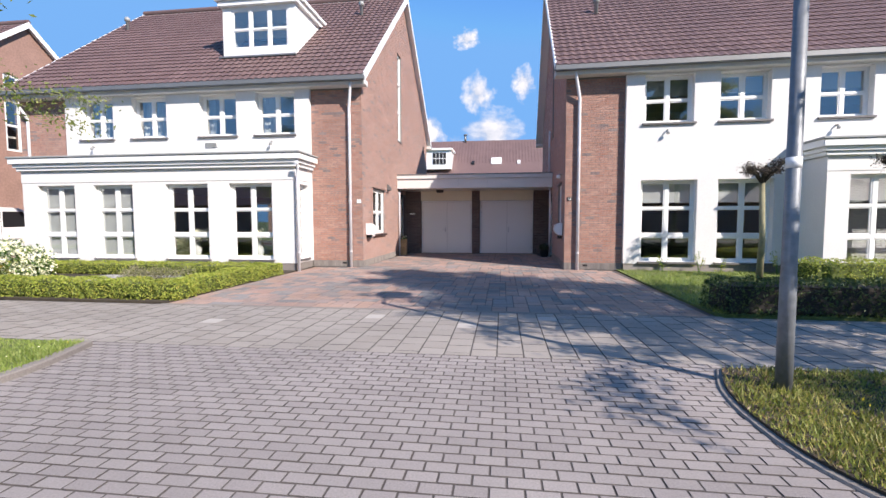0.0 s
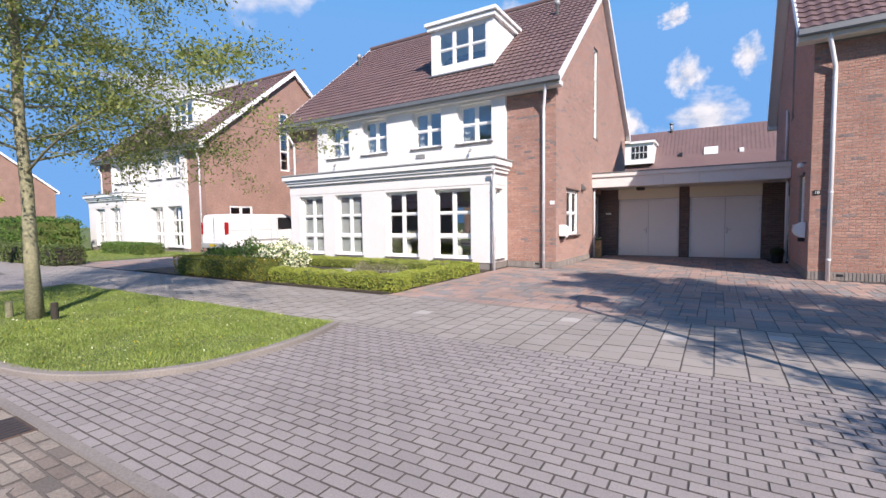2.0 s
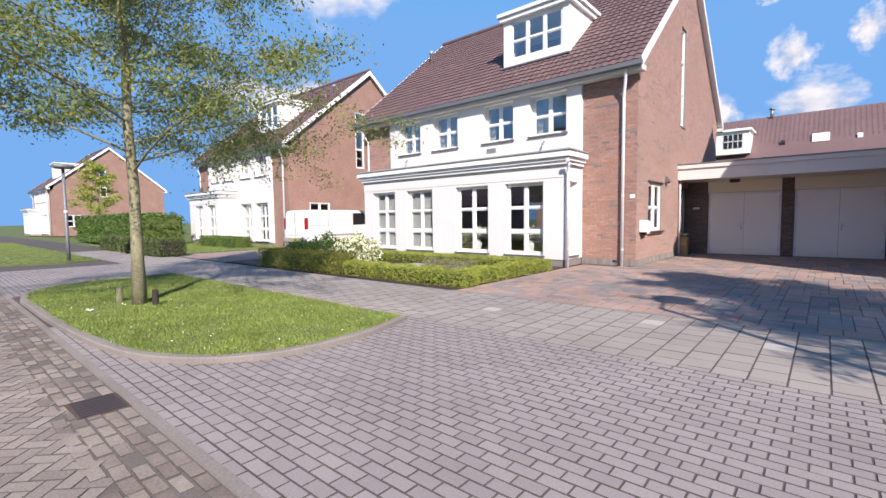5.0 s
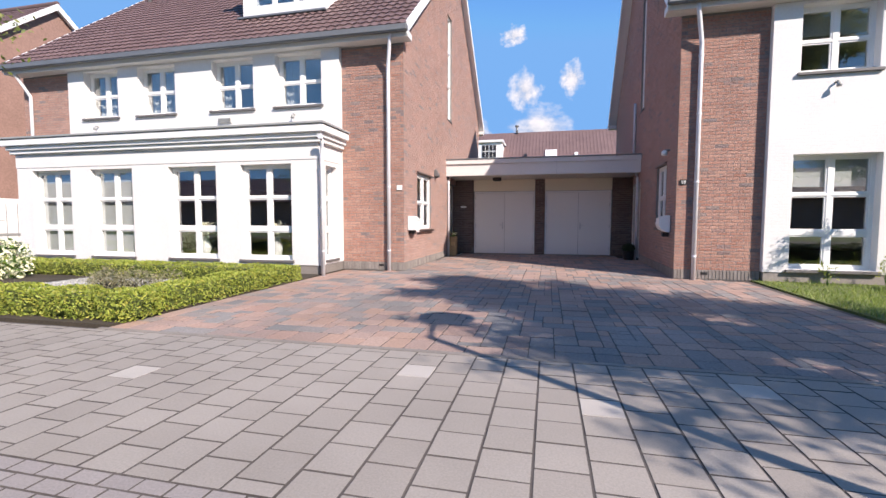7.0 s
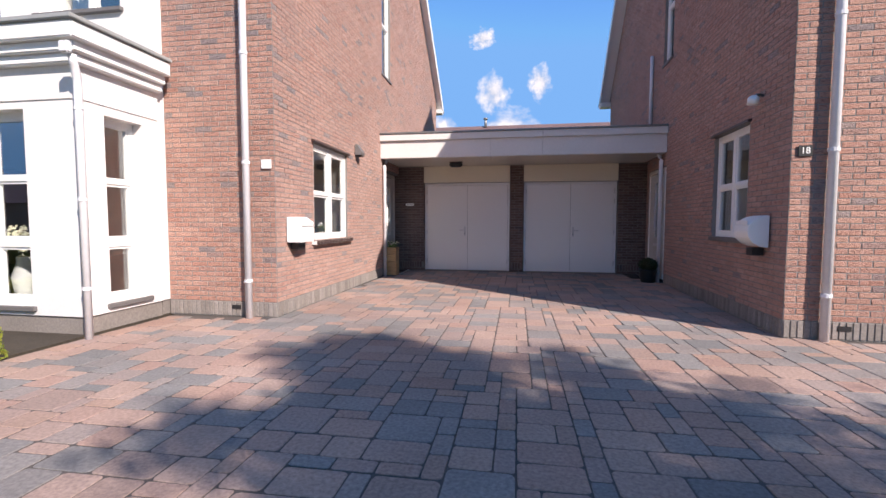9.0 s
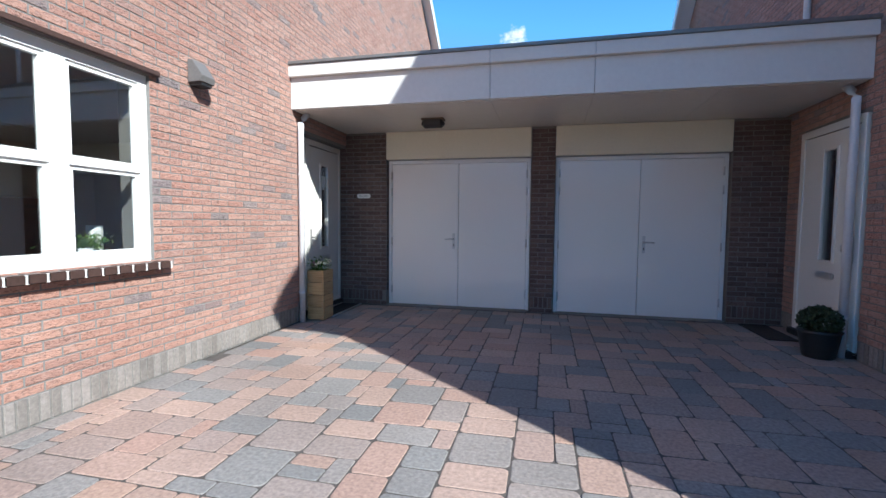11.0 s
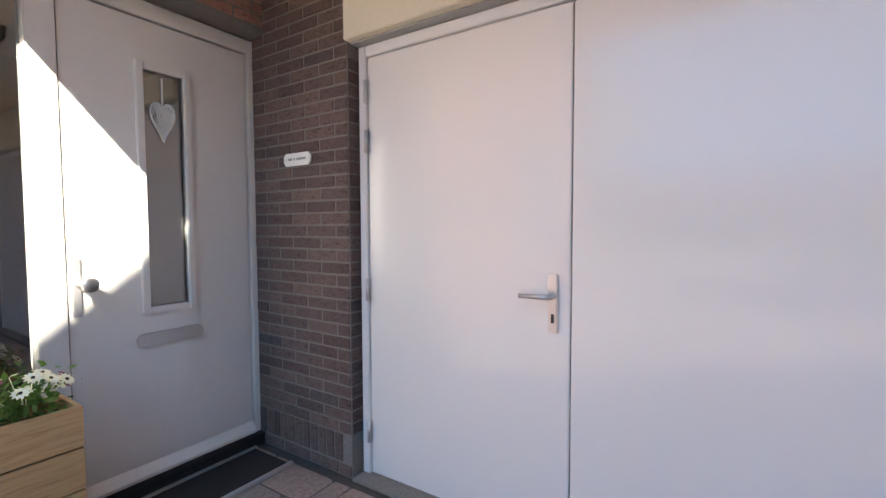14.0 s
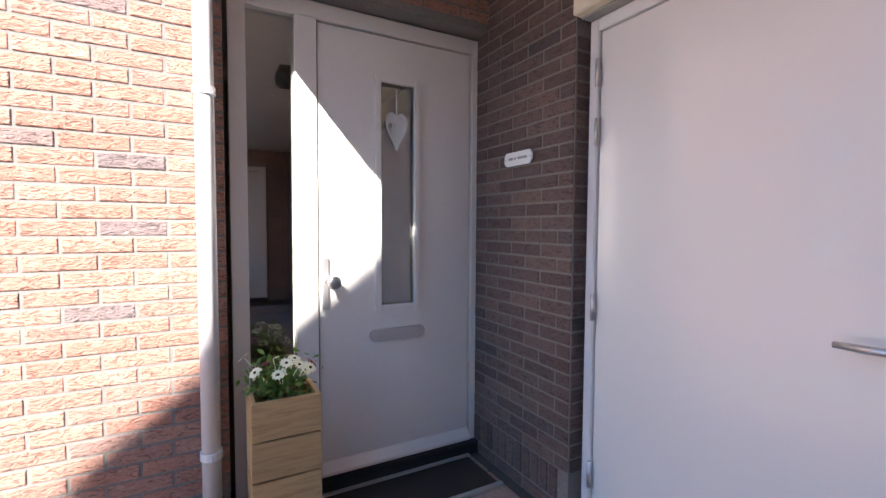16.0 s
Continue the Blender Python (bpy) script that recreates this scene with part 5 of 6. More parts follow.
# ---- pot plant beside the neighbour's door ----
pp = thing("pot_plant", "clipped round shrub in a dark pot by the neighbour's door", "plant", (5.52, -1.49, 0))
part("pot", tube(bmesh.new(), [(5.52, -1.49, 0.0), (5.52, -1.49, 0.02), (5.52, -1.49, 0.24), (5.52, -1.49, 0.26)], [0.12, 0.13, 0.17, 0.18], 18), BLACK, pp, "dark plastic pot", True)
q = np.random.default_rng(9).normal(size=(2600, 3))
q = q / np.linalg.norm(q, axis=1, keepdims=True) * np.random.default_rng(8).uniform(0.6, 1.0, (2600, 1)) * (0.18, 0.18, 0.14) + (5.52, -1.49, 0.35)
leaves("foliage", q, 0.02, leaf_paint("pot_leaf", [(0.0, (0.022, 0.035, 0.012)), (0.5, (0.04, 0.058, 0.02)), (1.0, (0.065, 0.08, 0.03))], 0.15), pp)


# ---- gardens, verges and street furniture ----
def strip(bm, points, half, z0, z1):
    """A band of constant width along a line on the ground."""
    rows = []
    for i, p in enumerate(points):
        a, b = Vector(points[max(i - 1, 0)]), Vector(points[min(i + 1, len(points) - 1)])
        n = Vector(((b - a).y, -(b - a).x)).normalized() * half
        rows.append([bm.verts.new((*(Vector(p) + s * n), z)) for s, z in ((1, z0), (1, z1 - 0.012), (0.8, z1), (-0.8, z1), (-1, z1 - 0.012), (-1, z0))])
    for a, b in zip(rows, rows[1:]):
        for k in range(5):
            bm.faces.new((a[k], a[k + 1], b[k + 1], b[k]))
    return bm


def smooth_line(points, steps=6):
    """A curve through points (Catmull-Rom)."""
    p = [Vector(q) for q in points]
    p = [2 * p[0] - p[1]] + p + [2 * p[-1] - p[-2]]
    out = []
    for i in range(1, len(p) - 2):
        for k in range(steps):
            t = k / steps
            out.append(0.5 * (2 * p[i] + (p[i + 1] - p[i - 1]) * t + (2 * p[i - 1] - 5 * p[i] + 4 * p[i + 1] - p[i + 2]) * t * t + (3 * p[i] - p[i - 1] - 3 * p[i + 1] + p[i + 2]) * t ** 3))
    return out + [p[-2]]


def contains(poly, x, y):
    """Which of the points lie in a polygon (arrays)."""
    hit = np.zeros(len(x), bool)
    for (x0, y0), (x1, y1) in zip(poly, poly[1:] + poly[:1]):
        cross_it = ((y0 > y) != (y1 > y)) & (x < (x1 - x0) * (y - y0) / (y1 - y0 + 1e-12) + x0)
        hit ^= cross_it
    return hit


def lawn(outline, z, blades, height, label, near=None, flowers=0, mat=GRASS, soil=TURF, bare=0.0):
    poly = [tuple(p) for p in outline]
    g = slab("lawn", poly, z, soil, label, "grass", 0.35)
    xs, ys = [p[0] for p in poly], [p[1] for p in poly]
    r = np.random.default_rng(len(poly) + blades)
    x, y = r.uniform(min(xs), max(xs), blades * 2), r.uniform(min(ys), max(ys), blades * 2)
    if near is not None:
        keep = r.uniform(size=len(x)) < np.clip(near[2] / (np.hypot(x - near[0], y - near[1]) + 0.1), 0.12, 1.0)
        x, y = x[keep], y[keep]
    ok = contains(poly, x, y)
    if bare:                                              # worn patches show the soil
        ok &= np.sin(x * 2.3 + 1.7 * np.sin(y * 1.9)) + np.sin(y * 3.1 + np.sin(x * 4.0)) + r.normal(size=len(x)) * 0.5 > bare - 1.0
    x, y = x[ok], y[ok]
    n = len(x)
    clump = 0.6 + 0.5 * np.sin(x * 3.1 + np.sin(y * 2.3)) * np.sin(y * 2.7 + x)
    h = height * r.uniform(0.4, 1.2, n) * np.clip(clump + 0.4, 0.4, 1.4)
    a, lean = r.uniform(0, 6.283, n), r.uniform(0.2, 0.9, n) * h
    w = 0.006
    base = np.stack([x, y, np.full(n, z - 0.003)], 1)
    side = np.stack([np.cos(a), np.sin(a), np.zeros(n)], 1) * w
    b = r.uniform(0, 6.283, n)
    tip = base + np.stack([np.cos(b) * lean, np.sin(b) * lean, h], 1)
    v = np.stack([base - side, base + side, tip], 1).reshape(-1, 3)
    raw("grass", v.tolist(), [(3 * i, 3 * i + 1, 3 * i + 2) for i in range(n)], mat, g, "stuff")
    if flowers:
        k = r.integers(0, n, flowers)
        leaves("dandelions", tip[k] + (0, 0, 0.015), 0.014, YELLOW, g, 3.0)
        k = r.integers(0, n, flowers)
        leaves("daisies", tip[k] + (0, 0, 0.015), 0.011, PETAL, g, 3.0)
    return g


YELLOW = leaf_paint("yellow_petal", [(0.0, (0.6, 0.45, 0.02)), (1.0, (0.75, 0.6, 0.05))])
LK = smooth_line([(-0.42, -14.17), (-0.20, -14.9), (-0.16, -15.6), (-0.28, -16.2), (-0.75, -16.72), (-1.6, -17.05), (-3.5, -17.2), (-6.5, -17.24)]) + [Vector((-7.6, -17.1)), Vector((-8.3, -16.6)), Vector((-8.7, -15.8)), Vector((-8.8, -14.17))]
lawn([tuple(p) for p in LK], 0.045, 60000, 0.036, "sunny grass verge with daisies round the tree", (-0.5, -16.5, 3.0), 150)
kerb = part("kerb", strip(bmesh.new(), LK, 0.055, -0.2, 0.06), KERB)
tagged(kerb, "weathered concrete kerb round the grass verge", "kerb", "", "structure")
RK = smooth_line([(5.92, -14.17), (5.72, -14.7), (5.66, -15.3), (5.75, -15.9), (6.15, -16.5), (6.9, -16.95), (8.4, -17.2), (12.0, -17.25)])
lawn([tuple(p) for p in RK] + [(16, -17.25), (16, -14.17)], 0.035, 60000, 0.05, "rough patchy grass verge under the street lamp", (6.0, -15.2, 3.0), 40, VERGE, SOIL, 0.35)
rng = np.random.default_rng(31)
lx, ly = rng.uniform(5.6, 9.5, 5200), rng.uniform(-17.1, -14.2, 5200)
inside = contains([tuple(p) for p in RK] + [(16, -17.25), (16, -14.17)], lx, ly)
LITTER = leaf_paint("dry_leaf", [(0.0, (0.10, 0.06, 0.035)), (0.5, (0.22, 0.15, 0.08)), (1.0, (0.38, 0.30, 0.18))], 0.1)
leaves("leaf_litter", np.stack([lx, ly, np.full(5200, 0.042)], 1)[inside], 0.018, LITTER, None, 3.0, "stuff", "dry brown leaves and twigs on the bare soil", "leaf litter")
kerb = part("kerb", strip(bmesh.new(), RK, 0.05, -0.2, 0.016), KERB)
tagged(kerb, "weathered concrete kerb of the verge", "kerb", "", "structure")
lawn([(-16.0, -14.17), (-15.6, -15.2), (-15.9, -16.4), (-17.0, -17.1), (-40, -17.2), (-40, -14.17)], 0.045, 9000, 0.06, "grass verge under the further street lamp")
lawn([(6.98, -11.72), (16.5, -11.72), (16.5, -5.9), (7.02, -5.9), (6.98, -8.3)], 0.02, 22000, 0.06, "lawn in front of the neighbours' white house", (7.5, -11, 3.0), 20)
lawn([(-30, -11.72), (-16.9, -11.72), (-16.9, -5.9), (-30, -5.9)], 0.02, 10000, 0.08, "bright lawn in front of the further house")
bed = slab("garden_bed", [(-11.45, -11.72), (-1.48, -11.72), (-1.48, -7.16), (-1.5, -5.8), (-11.45, -5.8)], 0.012, SOIL, "planted front garden bed", "garden")
slab("gravel", [(-5.6, -10.6), (-2.3, -10.6), (-2.3, -8.6), (-5.6, -8.6)], 0.03, GRAVEL, "white gravel in the garden bed", "gravel", 0.05)
rng = np.random.default_rng(5)
n = 900
gx, gy = rng.uniform(-5.5, -2.35, n), rng.uniform(-10.55, -8.65, n)
pv, pf = [], []
for x, y in zip(gx, gy):
    s = rng.uniform(0.012, 0.035)
    base = len(pv)
    pv += [(x + s * a * rng.uniform(0.7, 1.2), y + s * b * rng.uniform(0.7, 1.2), 0.035 + s * c) for a, b, c in ((1, 0, 0), (0, 1, 0), (-1, 0, 0), (0, -1, 0), (0, 0, 0.8), (0, 0, -0.8))]
    pf += [tuple(base + i for i in f) for f in ((0, 1, 4), (1, 2, 4), (2, 3, 4), (3, 0, 4), (1, 0, 5), (2, 1, 5), (3, 2, 5), (0, 3, 5))]
raw("pebbles", pv, pf, GRAVEL, None, "stuff", "loose white pebbles on the garden bed", "pebbles")


def hedge(x0, x1, y0, y1, height, label, mat=LEAF_HEDGE, density=900, size=0.024, group="clipped hedges", z=0.01, lumps=0.06):
    """A clipped hedge: a solid core in twig or shade colour, in a coat of small leaves with an uneven skin."""
    h = thing("hedge", label, "hedge", ((x0 + x1) / 2, (y0 + y1) / 2, z), group)
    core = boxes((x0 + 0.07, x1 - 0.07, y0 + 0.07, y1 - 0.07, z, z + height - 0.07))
    part("hedge_core", core, TWIG if mat is LEAF_DARK else INNER_SHADE, h, bevel=0.04)
    r = np.random.default_rng(int(abs(x0 * 100 + y0 * 10)) + 1)
    a, b = x1 - x0, y1 - y0
    faces = ((a * b, 2), (a * height, 0), (a * height, 1), (b * height, 3), (b * height, 4))
    pts = []
    for area, k in faces:
        n = int(area * density)
        u, v = r.uniform(size=n), r.uniform(size=n)
        e = np.zeros(n)
        pts.append({2: lambda: np.stack([x0 + a * u, y0 + b * v, z + height + e], 1), 0: lambda: np.stack([x0 + a * u, y0 + e, z + height * v], 1), 1: lambda: np.stack([x0 + a * u, y1 + e, z + height * v], 1),
                    3: lambda: np.stack([x0 + e, y0 + b * u, z + height * v], 1), 4: lambda: np.stack([x1 + e, y0 + b * u, z + height * v], 1)}[k]())
    p = np.concatenate(pts)
    mid = np.array(((x0 + x1) / 2, (y0 + y1) / 2, z + height * 0.4))
    wave = lumps * (np.sin(p[:, 0] * 7.3 + np.sin(p[:, 1] * 5)) + np.sin(p[:, 1] * 6.1 + p[:, 2] * 9) + np.sin(p[:, 0] * 15 + p[:, 2] * 11)) / 3
    near = np.array((np.clip(p[:, 0], x0 + 0.15, x1 - 0.15), np.clip(p[:, 1], y0 + 0.15, y1 - 0.15), np.clip(p[:, 2], z, z + height - 0.15))).T
    out = p - near
    out /= np.linalg.norm(out, axis=1, keepdims=True) + 1e-6
    p = near + out * (np.linalg.norm(p - near, axis=1, keepdims=True).clip(0, 0.17)) + out * (wave[:, None] - r.exponential(0.02, (len(p), 1)) + 0.01)
    p[:, 2] = np.maximum(p[:, 2], z + 0.01)
    leaves("hedge_leaves", p, size, mat, h)
    return h


hedge(-5.2, -1.35, -11.62, -11.12, 0.32, "low clipped yellow-green box hedge along the pavement", density=2600, size=0.02)
hedge(-9.1, -5.2, -11.75, -11.10, 0.52, "clipped green hedge with orange young leaves", leaf_paint("hedge_leaf_orange", [(0.0, (0.11, 0.16, 0.025)), (0.5, (0.22, 0.26, 0.035)), (0.8, (0.36, 0.32, 0.04)), (1.0, (0.46, 0.28, 0.05))]), 1000)
hedge(-1.95, -1.45, -11.10, -7.75, 0.30, "low clipped yellow-green box hedge beside the driveway", density=2600, size=0.02)
hedge(-8.9, -1.96, -8.45, -7.95, 0.30, "low clipped yellow-green box hedge below the bay windows", density=1700, size=0.021)
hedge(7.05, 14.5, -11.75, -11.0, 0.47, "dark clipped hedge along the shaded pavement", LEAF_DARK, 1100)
hedge(10.3, 16.0, -8.35, -7.6, 0.48, "yellow-green clipped hedge before the neighbours' bay", density=900)
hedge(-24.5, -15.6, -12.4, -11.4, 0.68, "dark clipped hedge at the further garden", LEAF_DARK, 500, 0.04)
hedge(-23.0, -18.6, -8.2, -7.2, 0.55, "round green shrubs below the further bay", LEAF_GREEN, 400, 0.04)
hedge(-40.0, -25.5, -10.5, -8.0, 1.7, "tall green hedge at the further corner", LEAF_GREEN, 220, 0.07, lumps=0.3)


def shrub(at, radius, count, size, mat, label, blooms=0, squash=0.8, name="shrub"):
    s = thing(name, label, "shrub", at)
    r = np.random.default_rng(int(abs(at[0]) * 50))
    bm = bmesh.new()
    for k in range(9):
        a, l = r.uniform(0, 6.283), radius * r.uniform(0.5, 0.95)
        tube(bm, [at, (at[0] + l * 0.4 * math.cos(a), at[1] + l * 0.4 * math.sin(a), at[2] + l * squash * 0.6), (at[0] + l * 0.8 * math.cos(a), at[1] + l * 0.8 * math.sin(a), at[2] + l * squash)], [0.012, 0.008, 0.004], 5)
    part("stems", bm, TWIG, s)
    q = r.normal(size=(count, 3))
    q /= np.linalg.norm(q, axis=1, keepdims=True)
    lump = 1 + 0.22 * np.sin(q[:, :1] * 5 + 1) * np.sin(q[:, 1:2] * 6 + 2)
    q = q * lump * r.uniform(0.45, 1.0, (count, 1)) ** 0.6 * radius
    q = q * (1, 1, squash)
    q[:, 2] = np.abs(q[:, 2] + radius * squash * 0.55)
    leaves("foliage", q + at, size, mat, s)
    if blooms:
        k = r.integers(0, count, blooms)
        leaves("blossom", q[k] * 1.04 + at, size * 1.1, PETAL, s)
    return s


shrub((-7.45, -9.3, 0.0), 0.72, 2600, 0.04, LEAF_GREEN, "shrub covered in white blossom", 2600)
shrub((-8.6, -9.6, 0.0), 0.75, 2400, 0.045, LEAF_GREEN, "loose green shrub in the garden bed")
shrub((-9.8, -9.9, 0.0), 0.6, 1600, 0.045, LEAF_GREEN, "loose green shrub in the garden bed")
for k, (x, y) in enumerate(((-3.7, -9.9), (-3.35, -9.75), (-3.0, -9.9), (-2.7, -9.7), (-4.0, -9.6), (-3.4, -10.1))):
    shrub((x, y, 0.02), 0.27, 700, 0.02, LEAF_GREY, "grey-brown lavender in the gravel bed", 0, 0.9, "lavender")
for x, y, h in ((8.05, -6.35, 0.5), (8.9, -6.4, 0.55), (9.35, -6.5, 0.45), (10.6, -6.6, 0.6)):
    r = random.Random(int(x * 100))
    s = thing("young_plant", "thin young plant at the foot of the white wall", "plant", (x, y, 0.02), "young plants")
    bm, pts = bmesh.new(), []
    for k in range(6):
        a, l = r.uniform(0, 6.28), h * r.uniform(0.6, 1.0)
        tip = (x + 0.12 * math.cos(a), y + 0.12 * math.sin(a), 0.02 + l)
        tube(bm, [(x, y, 0.0), ((x + tip[0]) / 2, (y + tip[1]) / 2, l * 0.6), tip], [0.006, 0.004, 0.002], 5)
        pts += [(tip[0] + r.uniform(-0.04, 0.04), tip[1] + r.uniform(-0.04, 0.04), tip[2] - r.uniform(0, 0.25)) for _ in range(14)]
    part("stems", bm, LEAF_GREEN, s)
    leaves("foliage", pts, 0.022, LEAF_HEDGE, s)


def limb(bm, r, start, way, length, radius, tips, depth, droop):
    """A branch that bends a little at each step and carries twigs."""
    pts, p, d = [start], Vector(start), Vector(way).normalized()
    steps = 5
    for k in range(steps):
        d = (d + Vector((r.uniform(-0.18, 0.18), r.uniform(-0.18, 0.18), r.uniform(-0.1, 0.1) - droop))).normalized()
        p = p + d * length / steps
        pts.append(p.copy())
    tube(bm, pts, [radius * (1 - 0.85 * k / steps) for k in range(steps + 1)], 6 if depth else 5, False)
    for k in range(1, steps + 1):
        if depth:
            for _ in range(2 if k > 1 else 1):
                side = Vector((r.uniform(-1, 1), r.uniform(-1, 1), r.uniform(-0.25, 0.35)))
                limb(bm, r, pts[k], (d * 0.7 + side.normalized()).normalized(), length * r.uniform(0.28, 0.45), radius * 0.4, tips, depth - 1, droop * 0.8)
        else:
            tips.append(pts[k])


def tree(at, height, trunk, spread, low, label, leaves_per_tip=9, leaf=0.05, seed=1, mat=LEAF_TREE, limbs=26, puff=0.17):
    r = random.Random(seed)
    t = thing("tree", label, "tree", at, "street trees")
    base = Vector(at)
    line, p = [], base.copy()
    for k in range(11):
        line.append(p.copy())
        p = p + Vector((r.uniform(-0.05, 0.05), r.uniform(-0.05, 0.05), height / 10))
    bm = tube(bmesh.new(), line, [trunk * (1.25 if k == 0 else 1.0) * (1 - 0.085 * k) for k in range(11)], 14)
    part("trunk", bm, BARK, t, "olive-grey bark", True)
    bm, tips = bmesh.new(), []
    for k in range(limbs):
        f = k / (limbs - 1)
        z = low + (height - low) * 0.95 * f
        a = k * 2.4 + r.uniform(-0.4, 0.4)
        i = min(int(z / height * 10), 9)
        start = line[i].lerp(line[i + 1], z / height * 10 - i)
        reach = spread * (1 - 0.72 * f ** 1.3) * r.uniform(0.75, 1.05)
        limb(bm, r, start, (math.cos(a), math.sin(a), 0.32 + 0.5 * f), reach, max(trunk * 0.24, 0.02) * (1 - 0.5 * f), tips, 1, 0.06)
    part("branchwork", bm, BARK, t, "thin spreading branches", True)
    rng = np.random.default_rng(seed)
    pts = np.repeat(np.array([tuple(q) for q in tips]), leaves_per_tip, 0)
    pts = pts + rng.normal(size=pts.shape) * (puff, puff, puff * 0.6)
    leaves("crown", pts, leaf, mat, t)
    return t


street_tree = tree((-4.45, -16.1, 0.03), 9.5, 0.09, 3.9, 2.1, "young street tree with sparse yellow-green leaves on the verge", 78, 0.030, 3, LEAF_TREE, 46)
tree((11.25, -15.55, 0.03), 9.2, 0.10, 3.15, 2.8, "leafy street tree on the verge, shading the driveway", 33, 0.055, 5, LEAF_TREE, 54, 0.13)
tree((-42.0, -8.6, 0.0), 6.3, 0.09, 1.9, 2.2, "small tree with bright green leaves at the further corner", 8, 0.09, 8, LEAF_HEDGE, 16)
stump = part("tree_stake", tube(bmesh.new(), [(-4.05, -16.0, 0.0), (-4.05, -16.0, 0.30)], 0.045, 10), TWIG)
tagged(stump, "short weathered wooden stake beside the tree", "stake")
stump = part("tree_stake", tube(bmesh.new(), [(-4.95, -16.25, 0.0), (-4.95, -16.25, 0.28)], 0.045, 10), BARK)
tagged(stump, "short weathered wooden stake beside the tree", "stake")


def topiary(at, top, spread, seed):
    """A small tree with a pruned, dark, flat-topped head."""
    r = random.Random(seed)
    t = thing("ornamental_tree", "small pruned tree with a dark knobbly head on the lawn", "tree", at, "pruned trees")
    x, y, z = at
    part("trunk", tube(bmesh.new(), [(x, y, z), (x + 0.03, y, z + 0.9), (x - 0.02, y, z + top - 0.2)], [0.075, 0.06, 0.055], 10), BARK, t, "grey-brown bark", True)
    bm, tips = bmesh.new(), []
    for k in range(13):
        a, l = k * 2.4, spread * r.uniform(0.5, 1.0)
        end = Vector((x + l * math.cos(a), y + l * math.sin(a), z + top + r.uniform(-0.02, 0.2)))
        tube(bm, [(x - 0.02, y, z + top - 0.28), (x + 0.5 * l * math.cos(a), y + 0.5 * l * math.sin(a), z + top - 0.05), tuple(end)], [0.03, 0.025, 0.03], 7)
        tips += [tuple(end + Vector((r.gauss(0, 0.075), r.gauss(0, 0.075), r.gauss(0, 0.05)))) for _ in range(120)]
    part("branchwork", bm, TWIG, t)
    leaves("crown", tips, 0.025, rough_paint("dry_twig", (0.06, 0.045, 0.035), 0.9) if seed == 1 else bpy.data.materials["dry_twig"], t)


topiary((9.75, -7.45, 0.02), 2.40, 0.42, 1)
topiary((11.38, -8.95, 0.02), 2.30, 0.36, 2)


def street_lamp(x, y, height, arm, label):
    l = thing("street_lamp", label, "street lamp", (x, y, 0), "street lamps")
    part("pole", tube(bmesh.new(), [(x, y, 0.0), (x, y, 0.9), (x, y, 0.92), (x, y, height)], [0.058, 0.055, 0.052, 0.045], 18), POLE, l, "blue-grey galvanised pole", True)
    part("pole_label", tube(bmesh.new(), [(x, y, 1.72), (x, y, 1.80)], 0.0528, 18), WHITE, l, "white sticker band", True)
    part("arm", tube(bmesh.new(), [(x, y, height - 0.02), (x, y + arm * 0.5, height + 0.08), (x, y + arm, height + 0.05)], 0.025, 8), POLE, l, "", True)
    part("lamp_head", tube(bmesh.new(), [(x, y + arm, height - 0.05), (x, y + arm, height), (x, y + arm, height + 0.07), (x, y + arm, height + 0.1)], [0.25, 0.33, 0.30, 0.1], 28), POLE, l, "flat round lamp head", True)


street_lamp(6.14, -14.66, 3.86, 0.86, "blue-grey street lamp post on the grass verge")
street_lamp(-16.25, -15.0, 3.3, 0.0, "blue-grey street lamp post on the further verge")

scrap = part("paper_scrap", prism(bmesh.new(), [(-4.44, -16.78), (-4.37, -16.81), (-4.32, -16.77), (-4.34, -16.72), (-4.41, -16.72)], lambda u, v, side: (u, v, 0.055 + 0.012 * side + 0.02 * math.sin(u * 60 + v * 40))), WHITE)
tagged(scrap, "crumpled white paper scrap on the grass", "litter")

# drain in the gutter
drain = thing("drain", "rusty iron street drain with slots in the gutter", "drain", (-0.17, -17.55, 0))
part("drain_frame", boxes((-0.38, 0.04, -17.71, -17.39, -0.06, 0.002)), rough_paint("cast_iron", (0.20, 0.135, 0.105), 0.7, 50.0, 0.4, 0.5, 0.4), drain, bevel=0.004)
for k in range(7):
    part("drain_slot", boxes((-0.355 + k * 0.058, -0.33 + k * 0.058, -17.685, -17.415, 0.0025, 0.004)), BLACK, drain)


